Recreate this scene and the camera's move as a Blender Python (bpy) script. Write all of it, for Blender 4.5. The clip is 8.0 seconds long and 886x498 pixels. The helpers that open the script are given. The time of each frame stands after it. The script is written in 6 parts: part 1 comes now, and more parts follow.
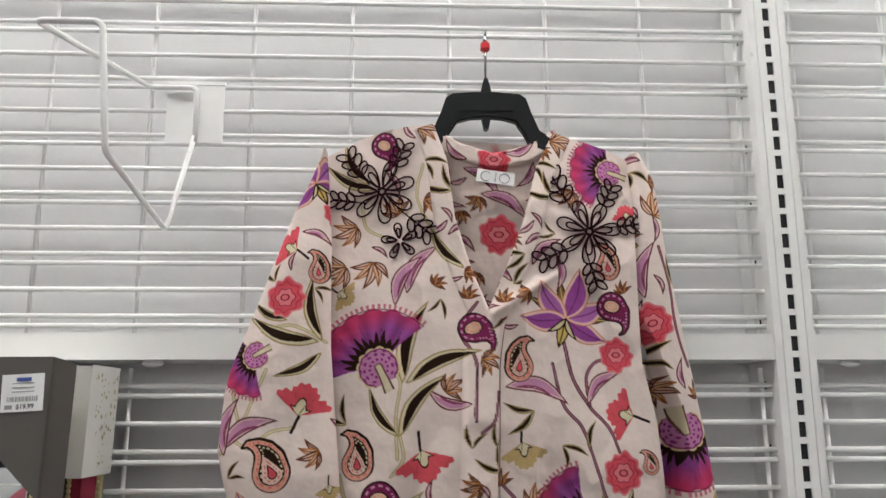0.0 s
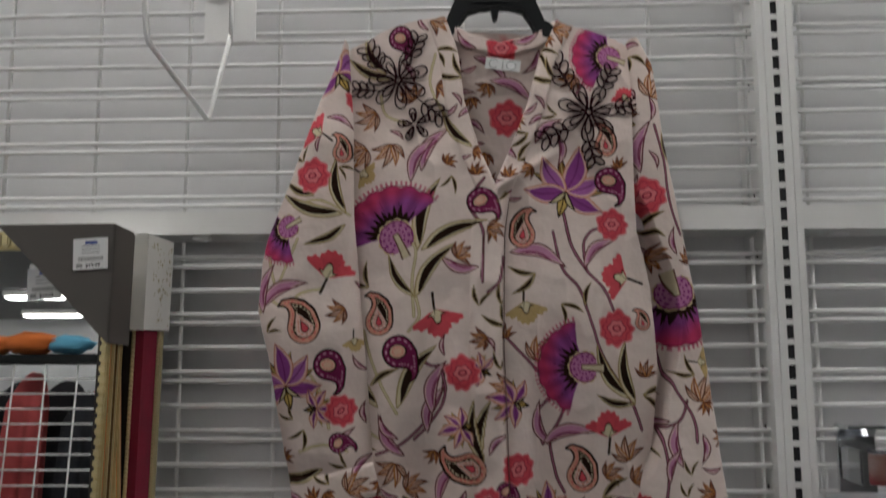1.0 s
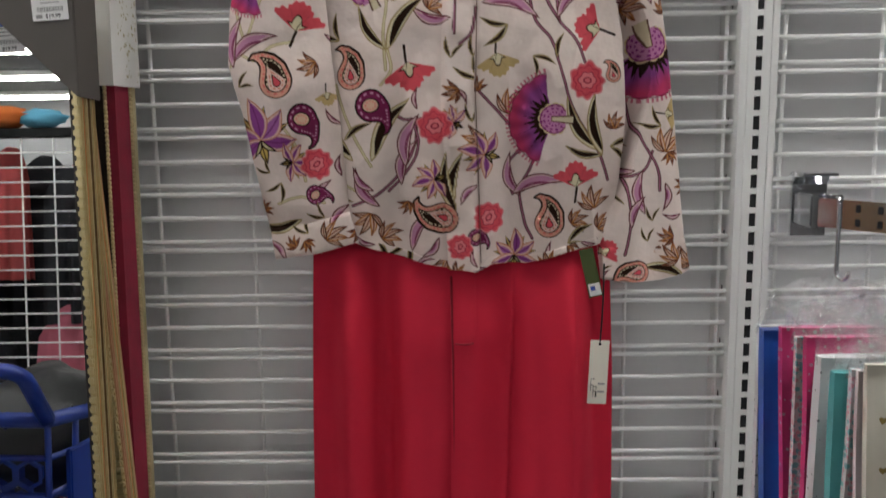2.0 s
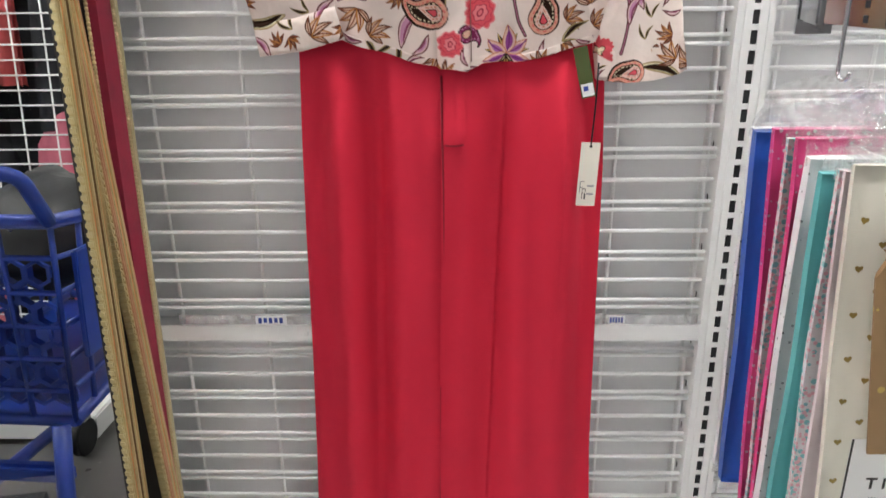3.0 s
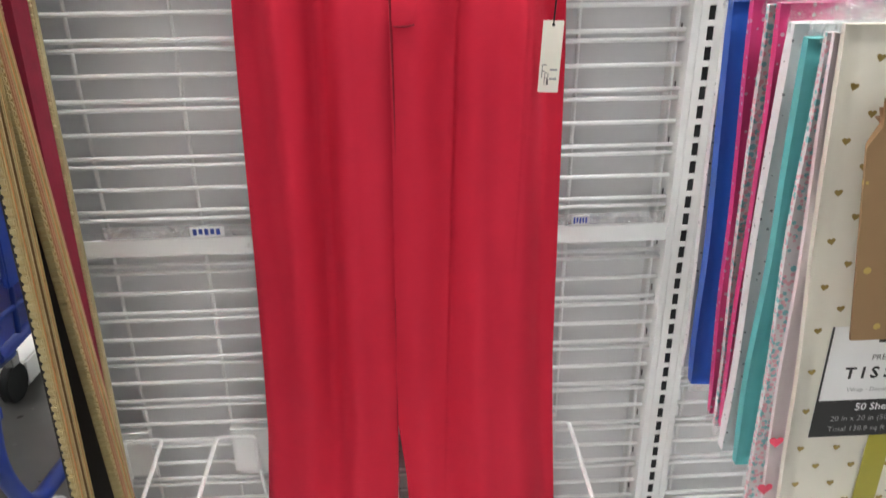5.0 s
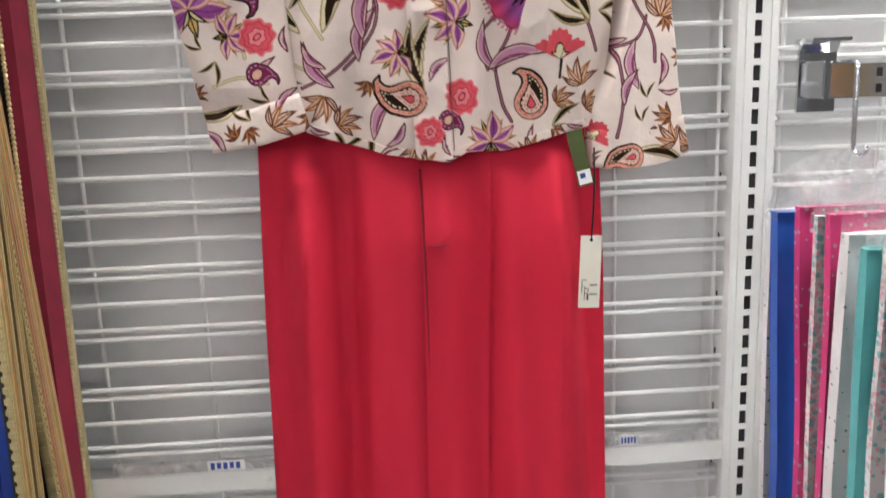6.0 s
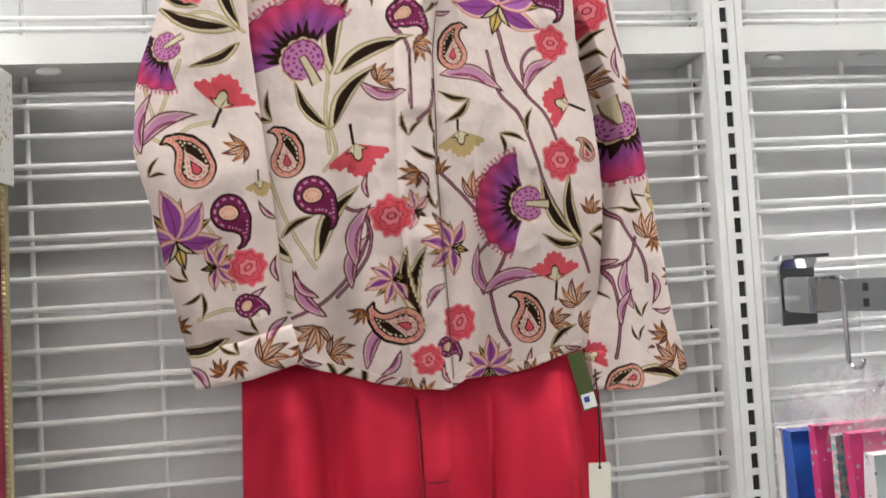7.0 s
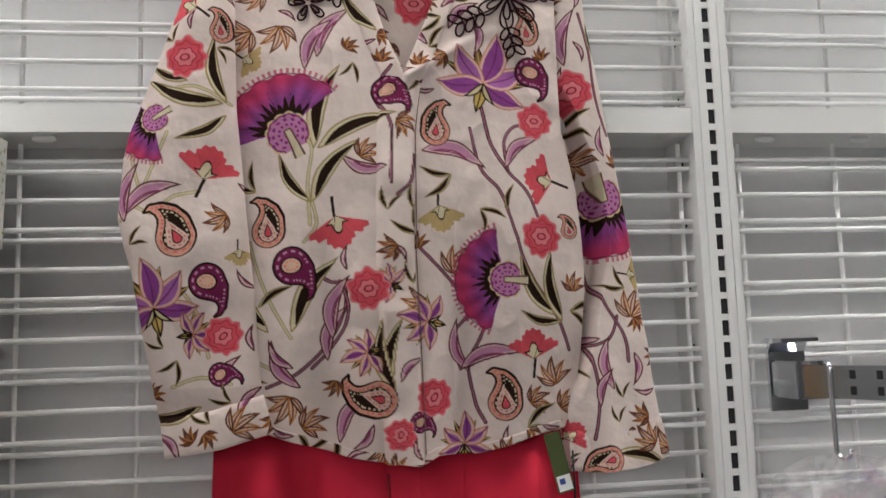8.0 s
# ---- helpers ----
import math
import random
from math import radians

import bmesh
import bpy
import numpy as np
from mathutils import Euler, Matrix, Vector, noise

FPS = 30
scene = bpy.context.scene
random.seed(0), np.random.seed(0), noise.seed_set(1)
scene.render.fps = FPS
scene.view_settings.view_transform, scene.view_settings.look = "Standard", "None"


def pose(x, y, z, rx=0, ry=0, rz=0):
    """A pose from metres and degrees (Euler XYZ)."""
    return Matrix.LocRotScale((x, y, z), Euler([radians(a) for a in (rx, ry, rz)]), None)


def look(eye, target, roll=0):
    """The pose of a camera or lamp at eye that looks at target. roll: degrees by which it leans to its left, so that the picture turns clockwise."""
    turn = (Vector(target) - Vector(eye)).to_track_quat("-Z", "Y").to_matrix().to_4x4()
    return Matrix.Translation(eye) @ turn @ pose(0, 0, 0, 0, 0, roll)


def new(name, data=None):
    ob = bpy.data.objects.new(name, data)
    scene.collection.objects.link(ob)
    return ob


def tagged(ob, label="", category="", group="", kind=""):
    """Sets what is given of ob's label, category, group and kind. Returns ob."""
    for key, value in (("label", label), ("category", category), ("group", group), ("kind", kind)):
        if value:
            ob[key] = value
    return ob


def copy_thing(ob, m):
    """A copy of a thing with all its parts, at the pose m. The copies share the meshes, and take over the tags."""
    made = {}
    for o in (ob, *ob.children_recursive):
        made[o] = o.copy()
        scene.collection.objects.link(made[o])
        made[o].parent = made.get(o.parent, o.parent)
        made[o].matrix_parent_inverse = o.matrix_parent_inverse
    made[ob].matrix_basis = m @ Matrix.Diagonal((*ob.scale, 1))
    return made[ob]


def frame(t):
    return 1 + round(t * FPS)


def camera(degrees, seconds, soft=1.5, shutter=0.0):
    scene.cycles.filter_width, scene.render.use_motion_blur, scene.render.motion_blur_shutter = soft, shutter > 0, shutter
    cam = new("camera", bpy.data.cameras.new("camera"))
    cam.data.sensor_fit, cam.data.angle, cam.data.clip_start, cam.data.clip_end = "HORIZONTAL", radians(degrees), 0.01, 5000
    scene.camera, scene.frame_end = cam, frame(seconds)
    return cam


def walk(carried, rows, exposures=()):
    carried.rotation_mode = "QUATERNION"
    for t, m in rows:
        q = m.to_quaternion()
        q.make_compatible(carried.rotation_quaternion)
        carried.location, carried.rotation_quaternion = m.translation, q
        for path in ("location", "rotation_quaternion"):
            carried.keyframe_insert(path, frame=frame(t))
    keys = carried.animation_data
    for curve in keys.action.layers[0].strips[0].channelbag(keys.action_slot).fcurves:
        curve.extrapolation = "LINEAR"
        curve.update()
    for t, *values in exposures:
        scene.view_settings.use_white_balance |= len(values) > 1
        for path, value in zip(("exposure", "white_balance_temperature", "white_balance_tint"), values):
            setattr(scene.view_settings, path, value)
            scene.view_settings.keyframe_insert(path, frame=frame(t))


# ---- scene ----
cam = camera(57.26, 8.0, shutter=0.2)
PATH = [
    (0.0, (0.0033, 0.1349, 1.5029), (0.0444, 1.1134, 1.7049), -0.17),
    (0.5, (0.0408, 0.0815, 1.4698), (0.0425, 1.0562, 1.6935), -0.36),
    (0.7, (0.0470, 0.0637, 1.4490), (0.0430, 1.0430, 1.6514), -0.40),
    (0.9, (0.0560, 0.0500, 1.4300), (0.0298, 1.0366, 1.5912), -0.40),
    (1.0, (0.0648, 0.0444, 1.4224), (0.0287, 1.0369, 1.5386), -0.26),
    (1.5, (0.0725, 0.0288, 1.4109), (0.0467, 1.0281, 1.3826), -0.58),
    (1.7, (0.0672, 0.0234, 1.3889), (0.0576, 1.0208, 1.3185), -0.72),
    (2.8, (0.0964, 0.0385, 1.3867), (0.0693, 0.9744, 1.0355), -1.09),
    (3.0, (0.0945, 0.0289, 1.3705), (0.0720, 0.9574, 0.9998), -0.72),
    (3.5, (0.0874, 0.0278, 1.3211), (0.0914, 0.9377, 0.9064), 0.37),
    (4.0, (0.0902, 0.0434, 1.2955), (0.1149, 0.9081, 0.7939), 1.06),
    (4.2, (0.0911, 0.0474, 1.2893), (0.1209, 0.8966, 0.7621), 0.76),
    (5.3, (0.0755, 0.0985, 1.2780), (0.1244, 1.0310, 0.9201), -0.90),
    (5.5, (0.0764, 0.1046, 1.2775), (0.1111, 1.0565, 0.9732), -1.36),
    (6.0, (0.0428, 0.1516, 1.2929), (0.0950, 1.1284, 1.0853), -2.22),
    (6.5, (0.0003, 0.1932, 1.3239), (0.0972, 1.1844, 1.2333), -2.62),
    (7.0, (-0.0336, 0.2022, 1.3226), (0.1264, 1.1888, 1.3535), -3.48),
    (7.5, (-0.0139, 0.2041, 1.3234), (0.1330, 1.1898, 1.4056), -4.88),
    (8.0, (0.0214, 0.1932, 1.3335), (0.1481, 1.1792, 1.4415), -1.77),
]
EXPOSURES = [(0.0, 0.05), (0.5, -0.3), (0.7, -0.5), (1.0, -0.82), (1.5, -0.6), (2.8, 0.65), (3.0, 0.8), (4.0, 0.8), (5.5, 0.8), (6.5, 0.88), (7.0, 0.64), (7.5, 0.28), (8.0, 0.04)]
walk(cam, [(t, look(eye, target, roll)) for t, eye, target, roll in PATH], EXPOSURES)

# ---- light: a closed shop hall, lit by rows of ceiling fixtures ----
world = bpy.data.worlds.new("world")
scene.world = world
world.use_nodes = True
world.node_tree.nodes["Background"].inputs[0].default_value = (0.9, 0.95, 1.0, 1)
world.node_tree.nodes["Background"].inputs[1].default_value = 0.05
LAMP_STRENGTH = 24.0
CEILING_Z = 3.05


# ---- materials ----
def mat(name, color, rough=0.5, metal=0.0, vary=0.08, scale=30.0, bump=0.0, bump_scale=200.0, wear=0.0, wear_color=(0.3, 0.28, 0.25), spec=0.5, per_object=0.0):
    """A principled surface with variation at two scales, an optional fine bump and sparse wear marks."""
    m = bpy.data.materials.new(name)
    m.use_nodes = True
    n, l = m.node_tree.nodes, m.node_tree.links
    b = n["Principled BSDF"]
    b.inputs["Roughness"].default_value = rough
    b.inputs["Metallic"].default_value = metal
    b.inputs["Specular IOR Level"].default_value = spec
    co = n.new("ShaderNodeTexCoord")
    n1 = n.new("ShaderNodeTexNoise")
    n1.inputs["Scale"].default_value = scale
    n1.inputs["Detail"].default_value = 5
    l.new(co.outputs["Object"], n1.inputs["Vector"])
    n2 = n.new("ShaderNodeTexNoise")
    n2.inputs["Scale"].default_value = scale * 0.12
    l.new(co.outputs["Object"], n2.inputs["Vector"])
    add = n.new("ShaderNodeMath")
    add.operation = "ADD"
    l.new(n1.outputs["Fac"], add.inputs[0])
    l.new(n2.outputs["Fac"], add.inputs[1])
    mr = n.new("ShaderNodeMapRange")
    mr.inputs["From Min"].default_value, mr.inputs["From Max"].default_value = 0.6, 1.4
    mr.inputs["To Min"].default_value, mr.inputs["To Max"].default_value = 1 - vary, 1 + vary
    l.new(add.outputs[0], mr.inputs["Value"])
    mix = n.new("ShaderNodeVectorMath")
    mix.operation = "SCALE"
    mix.inputs[0].default_value = color
    last = mr.outputs[0]
    if per_object:
        info = n.new("ShaderNodeObjectInfo")
        pr = n.new("ShaderNodeMapRange")
        pr.inputs["To Min"].default_value, pr.inputs["To Max"].default_value = 1 - per_object, 1 + per_object
        l.new(info.outputs["Random"], pr.inputs["Value"])
        mul = n.new("ShaderNodeMath")
        mul.operation = "MULTIPLY"
        l.new(last, mul.inputs[0])
        l.new(pr.outputs[0], mul.inputs[1])
        last = mul.outputs[0]
    l.new(last, mix.inputs["Scale"])
    out = mix.outputs[0]
    if wear:
        n3 = n.new("ShaderNodeTexNoise")
        n3.inputs["Scale"].default_value = scale * 2.3
        n3.inputs["Detail"].default_value = 8
        l.new(co.outputs["Object"], n3.inputs["Vector"])
        r3 = n.new("ShaderNodeMapRange")
        r3.inputs["From Min"].default_value, r3.inputs["From Max"].default_value = 0.72 - 0.1 * wear, 0.78
        l.new(n3.outputs["Fac"], r3.inputs["Value"])
        mx = n.new("ShaderNodeMix")
        mx.data_type = "RGBA"
        mx.inputs[7].default_value = (*wear_color, 1)
        l.new(r3.outputs[0], mx.inputs[0])
        l.new(out, mx.inputs[6])
        out = mx.outputs[2]
    l.new(out, b.inputs["Base Color"])
    rr = n.new("ShaderNodeMapRange")
    rr.inputs["To Min"].default_value, rr.inputs["To Max"].default_value = max(0.02, rough - 0.07), min(1, rough + 0.07)
    l.new(n1.outputs["Fac"], rr.inputs["Value"])
    l.new(rr.outputs[0], b.inputs["Roughness"])
    if bump:
        nb = n.new("ShaderNodeTexNoise")
        nb.inputs["Scale"].default_value = bump_scale
        nb.inputs["Detail"].default_value = 3
        l.new(co.outputs["Object"], nb.inputs["Vector"])
        bp = n.new("ShaderNodeBump")
        bp.inputs["Strength"].default_value = bump
        bp.inputs["Distance"].default_value = 0.002
        l.new(nb.outputs["Fac"], bp.inputs["Height"])
        l.new(bp.outputs[0], b.inputs["Normal"])
    return m


def emit(name, color, strength):
    m = bpy.data.materials.new(name)
    m.use_nodes = True
    b = m.node_tree.nodes["Principled BSDF"]
    b.inputs["Base Color"].default_value = (0.8, 0.8, 0.8, 1)
    b.inputs["Emission Color"].default_value = (*color, 1)
    b.inputs["Emission Strength"].default_value = strength
    return m


def cloth(name, attribute, rough=0.85, weave=1400.0):
    """Woven cloth whose print comes from the named colour attribute of the mesh."""
    m = bpy.data.materials.new(name)
    m.use_nodes = True
    n, l = m.node_tree.nodes, m.node_tree.links
    b = n["Principled BSDF"]
    b.inputs["Roughness"].default_value = rough
    b.inputs["Specular IOR Level"].default_value = 0.12
    b.inputs["Sheen Weight"].default_value = 0.0
    at = n.new("ShaderNodeAttribute")
    at.attribute_name = attribute
    co = n.new("ShaderNodeTexCoord")
    nz = n.new("ShaderNodeTexNoise")
    nz.inputs["Scale"].default_value = 60
    nz.inputs["Detail"].default_value = 6
    l.new(co.outputs["Object"], nz.inputs["Vector"])
    mr = n.new("ShaderNodeMapRange")
    mr.inputs["To Min"].default_value, mr.inputs["To Max"].default_value = 0.93, 1.05
    l.new(nz.outputs["Fac"], mr.inputs["Value"])
    sc = n.new("ShaderNodeVectorMath")
    sc.operation = "SCALE"
    l.new(at.outputs["Color"], sc.inputs[0])
    l.new(mr.outputs[0], sc.inputs["Scale"])
    l.new(sc.outputs[0], b.inputs["Base Color"])
    wv = n.new("ShaderNodeTexNoise")
    wv.inputs["Scale"].default_value = weave
    l.new(co.outputs["Object"], wv.inputs["Vector"])
    wr = n.new("ShaderNodeTexNoise")
    wr.inputs["Scale"].default_value = 24
    wr.inputs["Detail"].default_value = 3
    l.new(co.outputs["Object"], wr.inputs["Vector"])
    b1 = n.new("ShaderNodeBump")
    b1.inputs["Strength"].default_value, b1.inputs["Distance"].default_value = 0.25, 0.0006
    l.new(wv.outputs["Fac"], b1.inputs["Height"])
    b2 = n.new("ShaderNodeBump")
    b2.inputs["Strength"].default_value, b2.inputs["Distance"].default_value = 0.6, 0.013
    l.new(wr.outputs["Fac"], b2.inputs["Height"])
    l.new(b1.outputs[0], b2.inputs["Normal"])
    l.new(b2.outputs[0], b.inputs["Normal"])
    tr = n.new("ShaderNodeBsdfTranslucent")
    l.new(sc.outputs[0], tr.inputs["Color"])
    ms = n.new("ShaderNodeMixShader")
    ms.inputs[0].default_value = 0.12
    l.new(b.outputs[0], ms.inputs[1])
    l.new(tr.outputs[0], ms.inputs[2])
    l.new(ms.outputs[0], n["Material Output"].inputs[0])
    return m


def film_plastic(name, tint=(1, 1, 1), alpha=0.25):
    """Thin clear crinkled film: mostly see-through, with glossy streaks."""
    m = bpy.data.materials.new(name)
    m.use_nodes = True
    n, l = m.node_tree.nodes, m.node_tree.links
    n.remove(n["Principled BSDF"])
    t = n.new("ShaderNodeBsdfTransparent")
    t.inputs[0].default_value = (*tint, 1)
    g = n.new("ShaderNodeBsdfGlossy")
    g.inputs["Roughness"].default_value = 0.12
    d = n.new("ShaderNodeBsdfDiffuse")
    d.inputs[0].default_value = (0.85, 0.85, 0.87, 1)
    co = n.new("ShaderNodeTexCoord")
    nz = n.new("ShaderNodeTexNoise")
    nz.inputs["Scale"].default_value = 28
    nz.inputs["Detail"].default_value = 6
    nz.inputs["Distortion"].default_value = 1.5
    l.new(co.outputs["Object"], nz.inputs["Vector"])
    bp = n.new("ShaderNodeBump")
    bp.inputs["Strength"].default_value, bp.inputs["Distance"].default_value = 1.0, 0.02
    l.new(nz.outputs["Fac"], bp.inputs["Height"])
    l.new(bp.outputs[0], g.inputs["Normal"])
    a = n.new("ShaderNodeMixShader")
    a.inputs[0].default_value = 0.5
    l.new(g.outputs[0], a.inputs[1])
    l.new(d.outputs[0], a.inputs[2])
    fac = n.new("ShaderNodeMapRange")
    fac.inputs["From Min"].default_value, fac.inputs["From Max"].default_value = 0.35, 0.75
    fac.inputs["To Min"].default_value, fac.inputs["To Max"].default_value = alpha * 0.4, alpha * 2.2
    l.new(nz.outputs["Fac"], fac.inputs["Value"])
    b = n.new("ShaderNodeMixShader")
    l.new(fac.outputs[0], b.inputs[0])
    l.new(t.outputs[0], b.inputs[1])
    l.new(a.outputs[0], b.inputs[2])
    l.new(b.outputs[0], n["Material Output"].inputs[0])
    return m


def dotted(name, base, dots, scale, size=0.28, rough=0.35, second=None):
    """Paper or foil with scattered dots of other colours."""
    m = mat(name, base, rough, vary=0.04, scale=20)
    n, l = m.node_tree.nodes, m.node_tree.links
    b = n["Principled BSDF"]
    src = b.inputs["Base Color"].links[0].from_socket
    co = n.new("ShaderNodeTexCoord")
    for k, col in enumerate([dots] + ([second] if second else [])):
        v = n.new("ShaderNodeTexVoronoi")
        v.inputs["Scale"].default_value = scale * (1 + 0.37 * k)
        v.inputs["Randomness"].default_value = 0.8
        l.new(co.outputs["Object"], v.inputs["Vector"])
        lt = n.new("ShaderNodeMath")
        lt.operation = "LESS_THAN"
        lt.inputs[1].default_value = size
        l.new(v.outputs["Distance"], lt.inputs[0])
        mx = n.new("ShaderNodeMix")
        mx.data_type = "RGBA"
        mx.inputs[7].default_value = (*col, 1)
        l.new(lt.outputs[0], mx.inputs[0])
        l.new(src, mx.inputs[6])
        src = mx.outputs[2]
    l.new(src, b.inputs["Base Color"])
    return m


M_WIRE = mat("white_powder_coat", (0.84, 0.84, 0.835), 0.6, vary=0.03, scale=25, bump=0.05, bump_scale=400)
M_STEEL = mat("white_painted_steel", (0.78, 0.78, 0.77), 0.42, vary=0.04, scale=9, bump=0.04, bump_scale=300, wear=0.12, wear_color=(0.45, 0.44, 0.42))
M_BACK = mat("white_back_panel", (0.78, 0.78, 0.79), 0.55, vary=0.04, scale=6, bump=0.05, bump_scale=120)
# near-black that stands in for the shade inside slots and holes
M_HOLE_SHADE = mat("hole_shade", (0.012, 0.012, 0.014), 0.8)
M_SHELF = mat("white_shelf", (0.80, 0.80, 0.79), 0.35, vary=0.04, scale=8, wear=0.15, wear_color=(0.6, 0.59, 0.57))
M_FLOOR = mat("grey_vinyl_floor", (0.12, 0.117, 0.11), 0.3, vary=0.12, scale=14, bump=0.04, wear=0.5, wear_color=(0.20, 0.19, 0.18))
M_CEIL = mat("grey_ceiling", (0.10, 0.10, 0.105), 0.9, vary=0.06, scale=3)
M_WALL = mat("shop_wall_paint", (0.34, 0.34, 0.35), 0.7, vary=0.05, scale=3)
M_LAMP = emit("lamp_diffuser", (1.0, 0.985, 0.95), LAMP_STRENGTH)
M_BLACK = mat("black_plastic", (0.011, 0.012, 0.013), 0.42, vary=0.1, scale=60, bump=0.06, bump_scale=500, spec=0.25)
M_CHROME = mat("chrome", (0.62, 0.63, 0.65), 0.12, 1.0, vary=0.05, scale=20)
M_REDCLIP = mat("red_plastic", (0.62, 0.03, 0.04), 0.35)
M_RED = mat("red_crepe", (0.55, 0.018, 0.045), 0.8, vary=0.05, scale=40, bump=0.25, bump_scale=1500, spec=0.2)
# the trouser red darkened to act as shade in the seam grooves
M_SEAM_SHADE = mat("red_seam_shade", (0.26, 0.006, 0.018), 0.85, vary=0.05)
M_CARD = mat("cream_card", (0.74, 0.71, 0.62), 0.6, vary=0.03, scale=30)
M_INK = mat("black_ink", (0.02, 0.02, 0.02), 0.6)
M_GREYINK = mat("grey_ink", (0.28, 0.28, 0.28), 0.6)
M_BLUEINK = mat("blue_ink", (0.03, 0.06, 0.30), 0.6)
M_PAPER = mat("white_paper", (0.80, 0.80, 0.80), 0.6, vary=0.02)
M_GREEN = mat("olive_card", (0.06, 0.08, 0.02), 0.5)
M_GOLD = mat("gilt_wood", (0.52, 0.42, 0.20), 0.36, 0.25, vary=0.2, scale=60, bump=0.1, wear=0.4, wear_color=(0.2, 0.14, 0.05))
M_GOLD2 = mat("pale_gilt", (0.55, 0.47, 0.25), 0.36, 0.45, vary=0.15, scale=70, bump=0.1)
M_COPPER = mat("copper_gilt", (0.46, 0.24, 0.13), 0.4, 0.2, vary=0.2, scale=70)
M_DARKWOOD = mat("black_frame_wood", (0.015, 0.012, 0.010), 0.6)
M_VELVET = mat("crimson_velvet", (0.22, 0.008, 0.03), 0.85, vary=0.25, scale=40, bump=0.2, bump_scale=600)
M_GREYCARD = mat("grey_brown_card", (0.085, 0.075, 0.068), 0.7, vary=0.08, scale=20, bump=0.05)
M_MIRROR = mat("mirror_glass", (0.90, 0.92, 0.91), 0.0, 1.0, vary=0.0)
gloss = M_MIRROR.node_tree.nodes["Principled BSDF"].inputs["Roughness"]
M_MIRROR.node_tree.links.remove(gloss.links[0])
gloss.default_value = 0.01
M_EMB = mat("dark_brown_cord", (0.022, 0.005, 0.007), 0.9, spec=0.05, vary=0.2, scale=200, bump=0.3, bump_scale=1500)
# taupe for the line of shade beside the placket fold
M_PLACKET_SHADE = mat("placket_fold_shade", (0.20, 0.12, 0.10), 0.8, vary=0.2, scale=300)
M_CLOTH = cloth("printed_cotton", "print")
M_FILM = film_plastic("clear_film")
M_CLEAR = film_plastic("clear_window_film", alpha=0.05)


# ---- mesh helpers ----
def part(name, bm, material, parent=None, label="", smooth=False, m=None):
    """Links a bmesh as one mesh object, under a thing or a part where one is given."""
    me = bpy.data.meshes.new(name)
    bm.to_mesh(me)
    bm.free()
    for mt in material if isinstance(material, (list, tuple)) else [material]:
        me.materials.append(mt)
    if smooth:
        me.shade_smooth()
    ob = new(name, me)
    if parent:
        ob.parent = parent
    if m is not None:
        ob.matrix_basis = m
    if label:
        tagged(ob, label)
    return ob


def thing(name, label, category, at=(0, 0, 0), group="", kind="", m=None):
    ob = new(name)
    ob.empty_display_size = 0.05
    ob.matrix_basis = m if m is not None else Matrix.Translation(at)
    return tagged(ob, label, category, group, kind)


def box(bm, x0, x1, y0, y1, z0, z1, bevel=0.0, index=0):
    r = bmesh.ops.create_cube(bm, size=1.0)
    for v in r["verts"]:
        v.co = Vector((x0 + (v.co.x + 0.5) * (x1 - x0), y0 + (v.co.y + 0.5) * (y1 - y0), z0 + (v.co.z + 0.5) * (z1 - z0)))
    faces = {f for v in r["verts"] for f in v.link_faces}
    for f in faces:
        f.material_index = index
    if bevel:
        edges = {e for v in r["verts"] for e in v.link_edges}
        bmesh.ops.bevel(bm, geom=list(edges), offset=bevel, segments=2, affect="EDGES")
    return bm


def boxed(*a, **k):
    return box(bmesh.new(), *a, **k)


def tube(bm, pts, radius, sides=8, index=0, closed=False, ends=True):
    """A round bar along a polyline; radius may be one number or one a point."""
    pts = [Vector(p) for p in pts]
    n = len(pts)
    rings = []
    up = None
    for i, p in enumerate(pts):
        a = pts[(i - 1) % n] if (i or closed) else p
        b = pts[(i + 1) % n] if (i < n - 1 or closed) else p
        d = (b - a).normalized()
        if up is None:
            up = d.orthogonal().normalized()
        up = (up - d * up.dot(d))
        up = up.normalized() if up.length > 1e-6 else d.orthogonal().normalized()
        side = d.cross(up)
        r = radius[i] if isinstance(radius, (list, tuple)) else radius
        rings.append([bm.verts.new(p + r * (math.cos(2 * math.pi * k / sides) * up + math.sin(2 * math.pi * k / sides) * side)) for k in range(sides)])
    for i in range(n if closed else n - 1):
        q, w = rings[i], rings[(i + 1) % n]
        for k in range(sides):
            f = bm.faces.new((q[k], q[(k + 1) % sides], w[(k + 1) % sides], w[k]))
            f.material_index = index
            f.smooth = True
    if ends and not closed:
        bm.faces.new(rings[0][::-1]).material_index = index
        bm.faces.new(rings[-1]).material_index = index
    return bm


def rounded(pts, r=0.008, steps=4):
    """A polyline with its corners rounded off."""
    pts = [Vector(p) for p in pts]
    out = [pts[0]]
    for a, b, c in zip(pts, pts[1:], pts[2:]):
        u, w = (a - b), (c - b)
        k = min(r, u.length * 0.45, w.length * 0.45)
        p, q = b + u.normalized() * k, b + w.normalized() * k
        for i in range(steps + 1):
            t = i / steps
            out.append((1 - t) ** 2 * p + 2 * t * (1 - t) * b + t * t * q)
    return out + [pts[-1]]


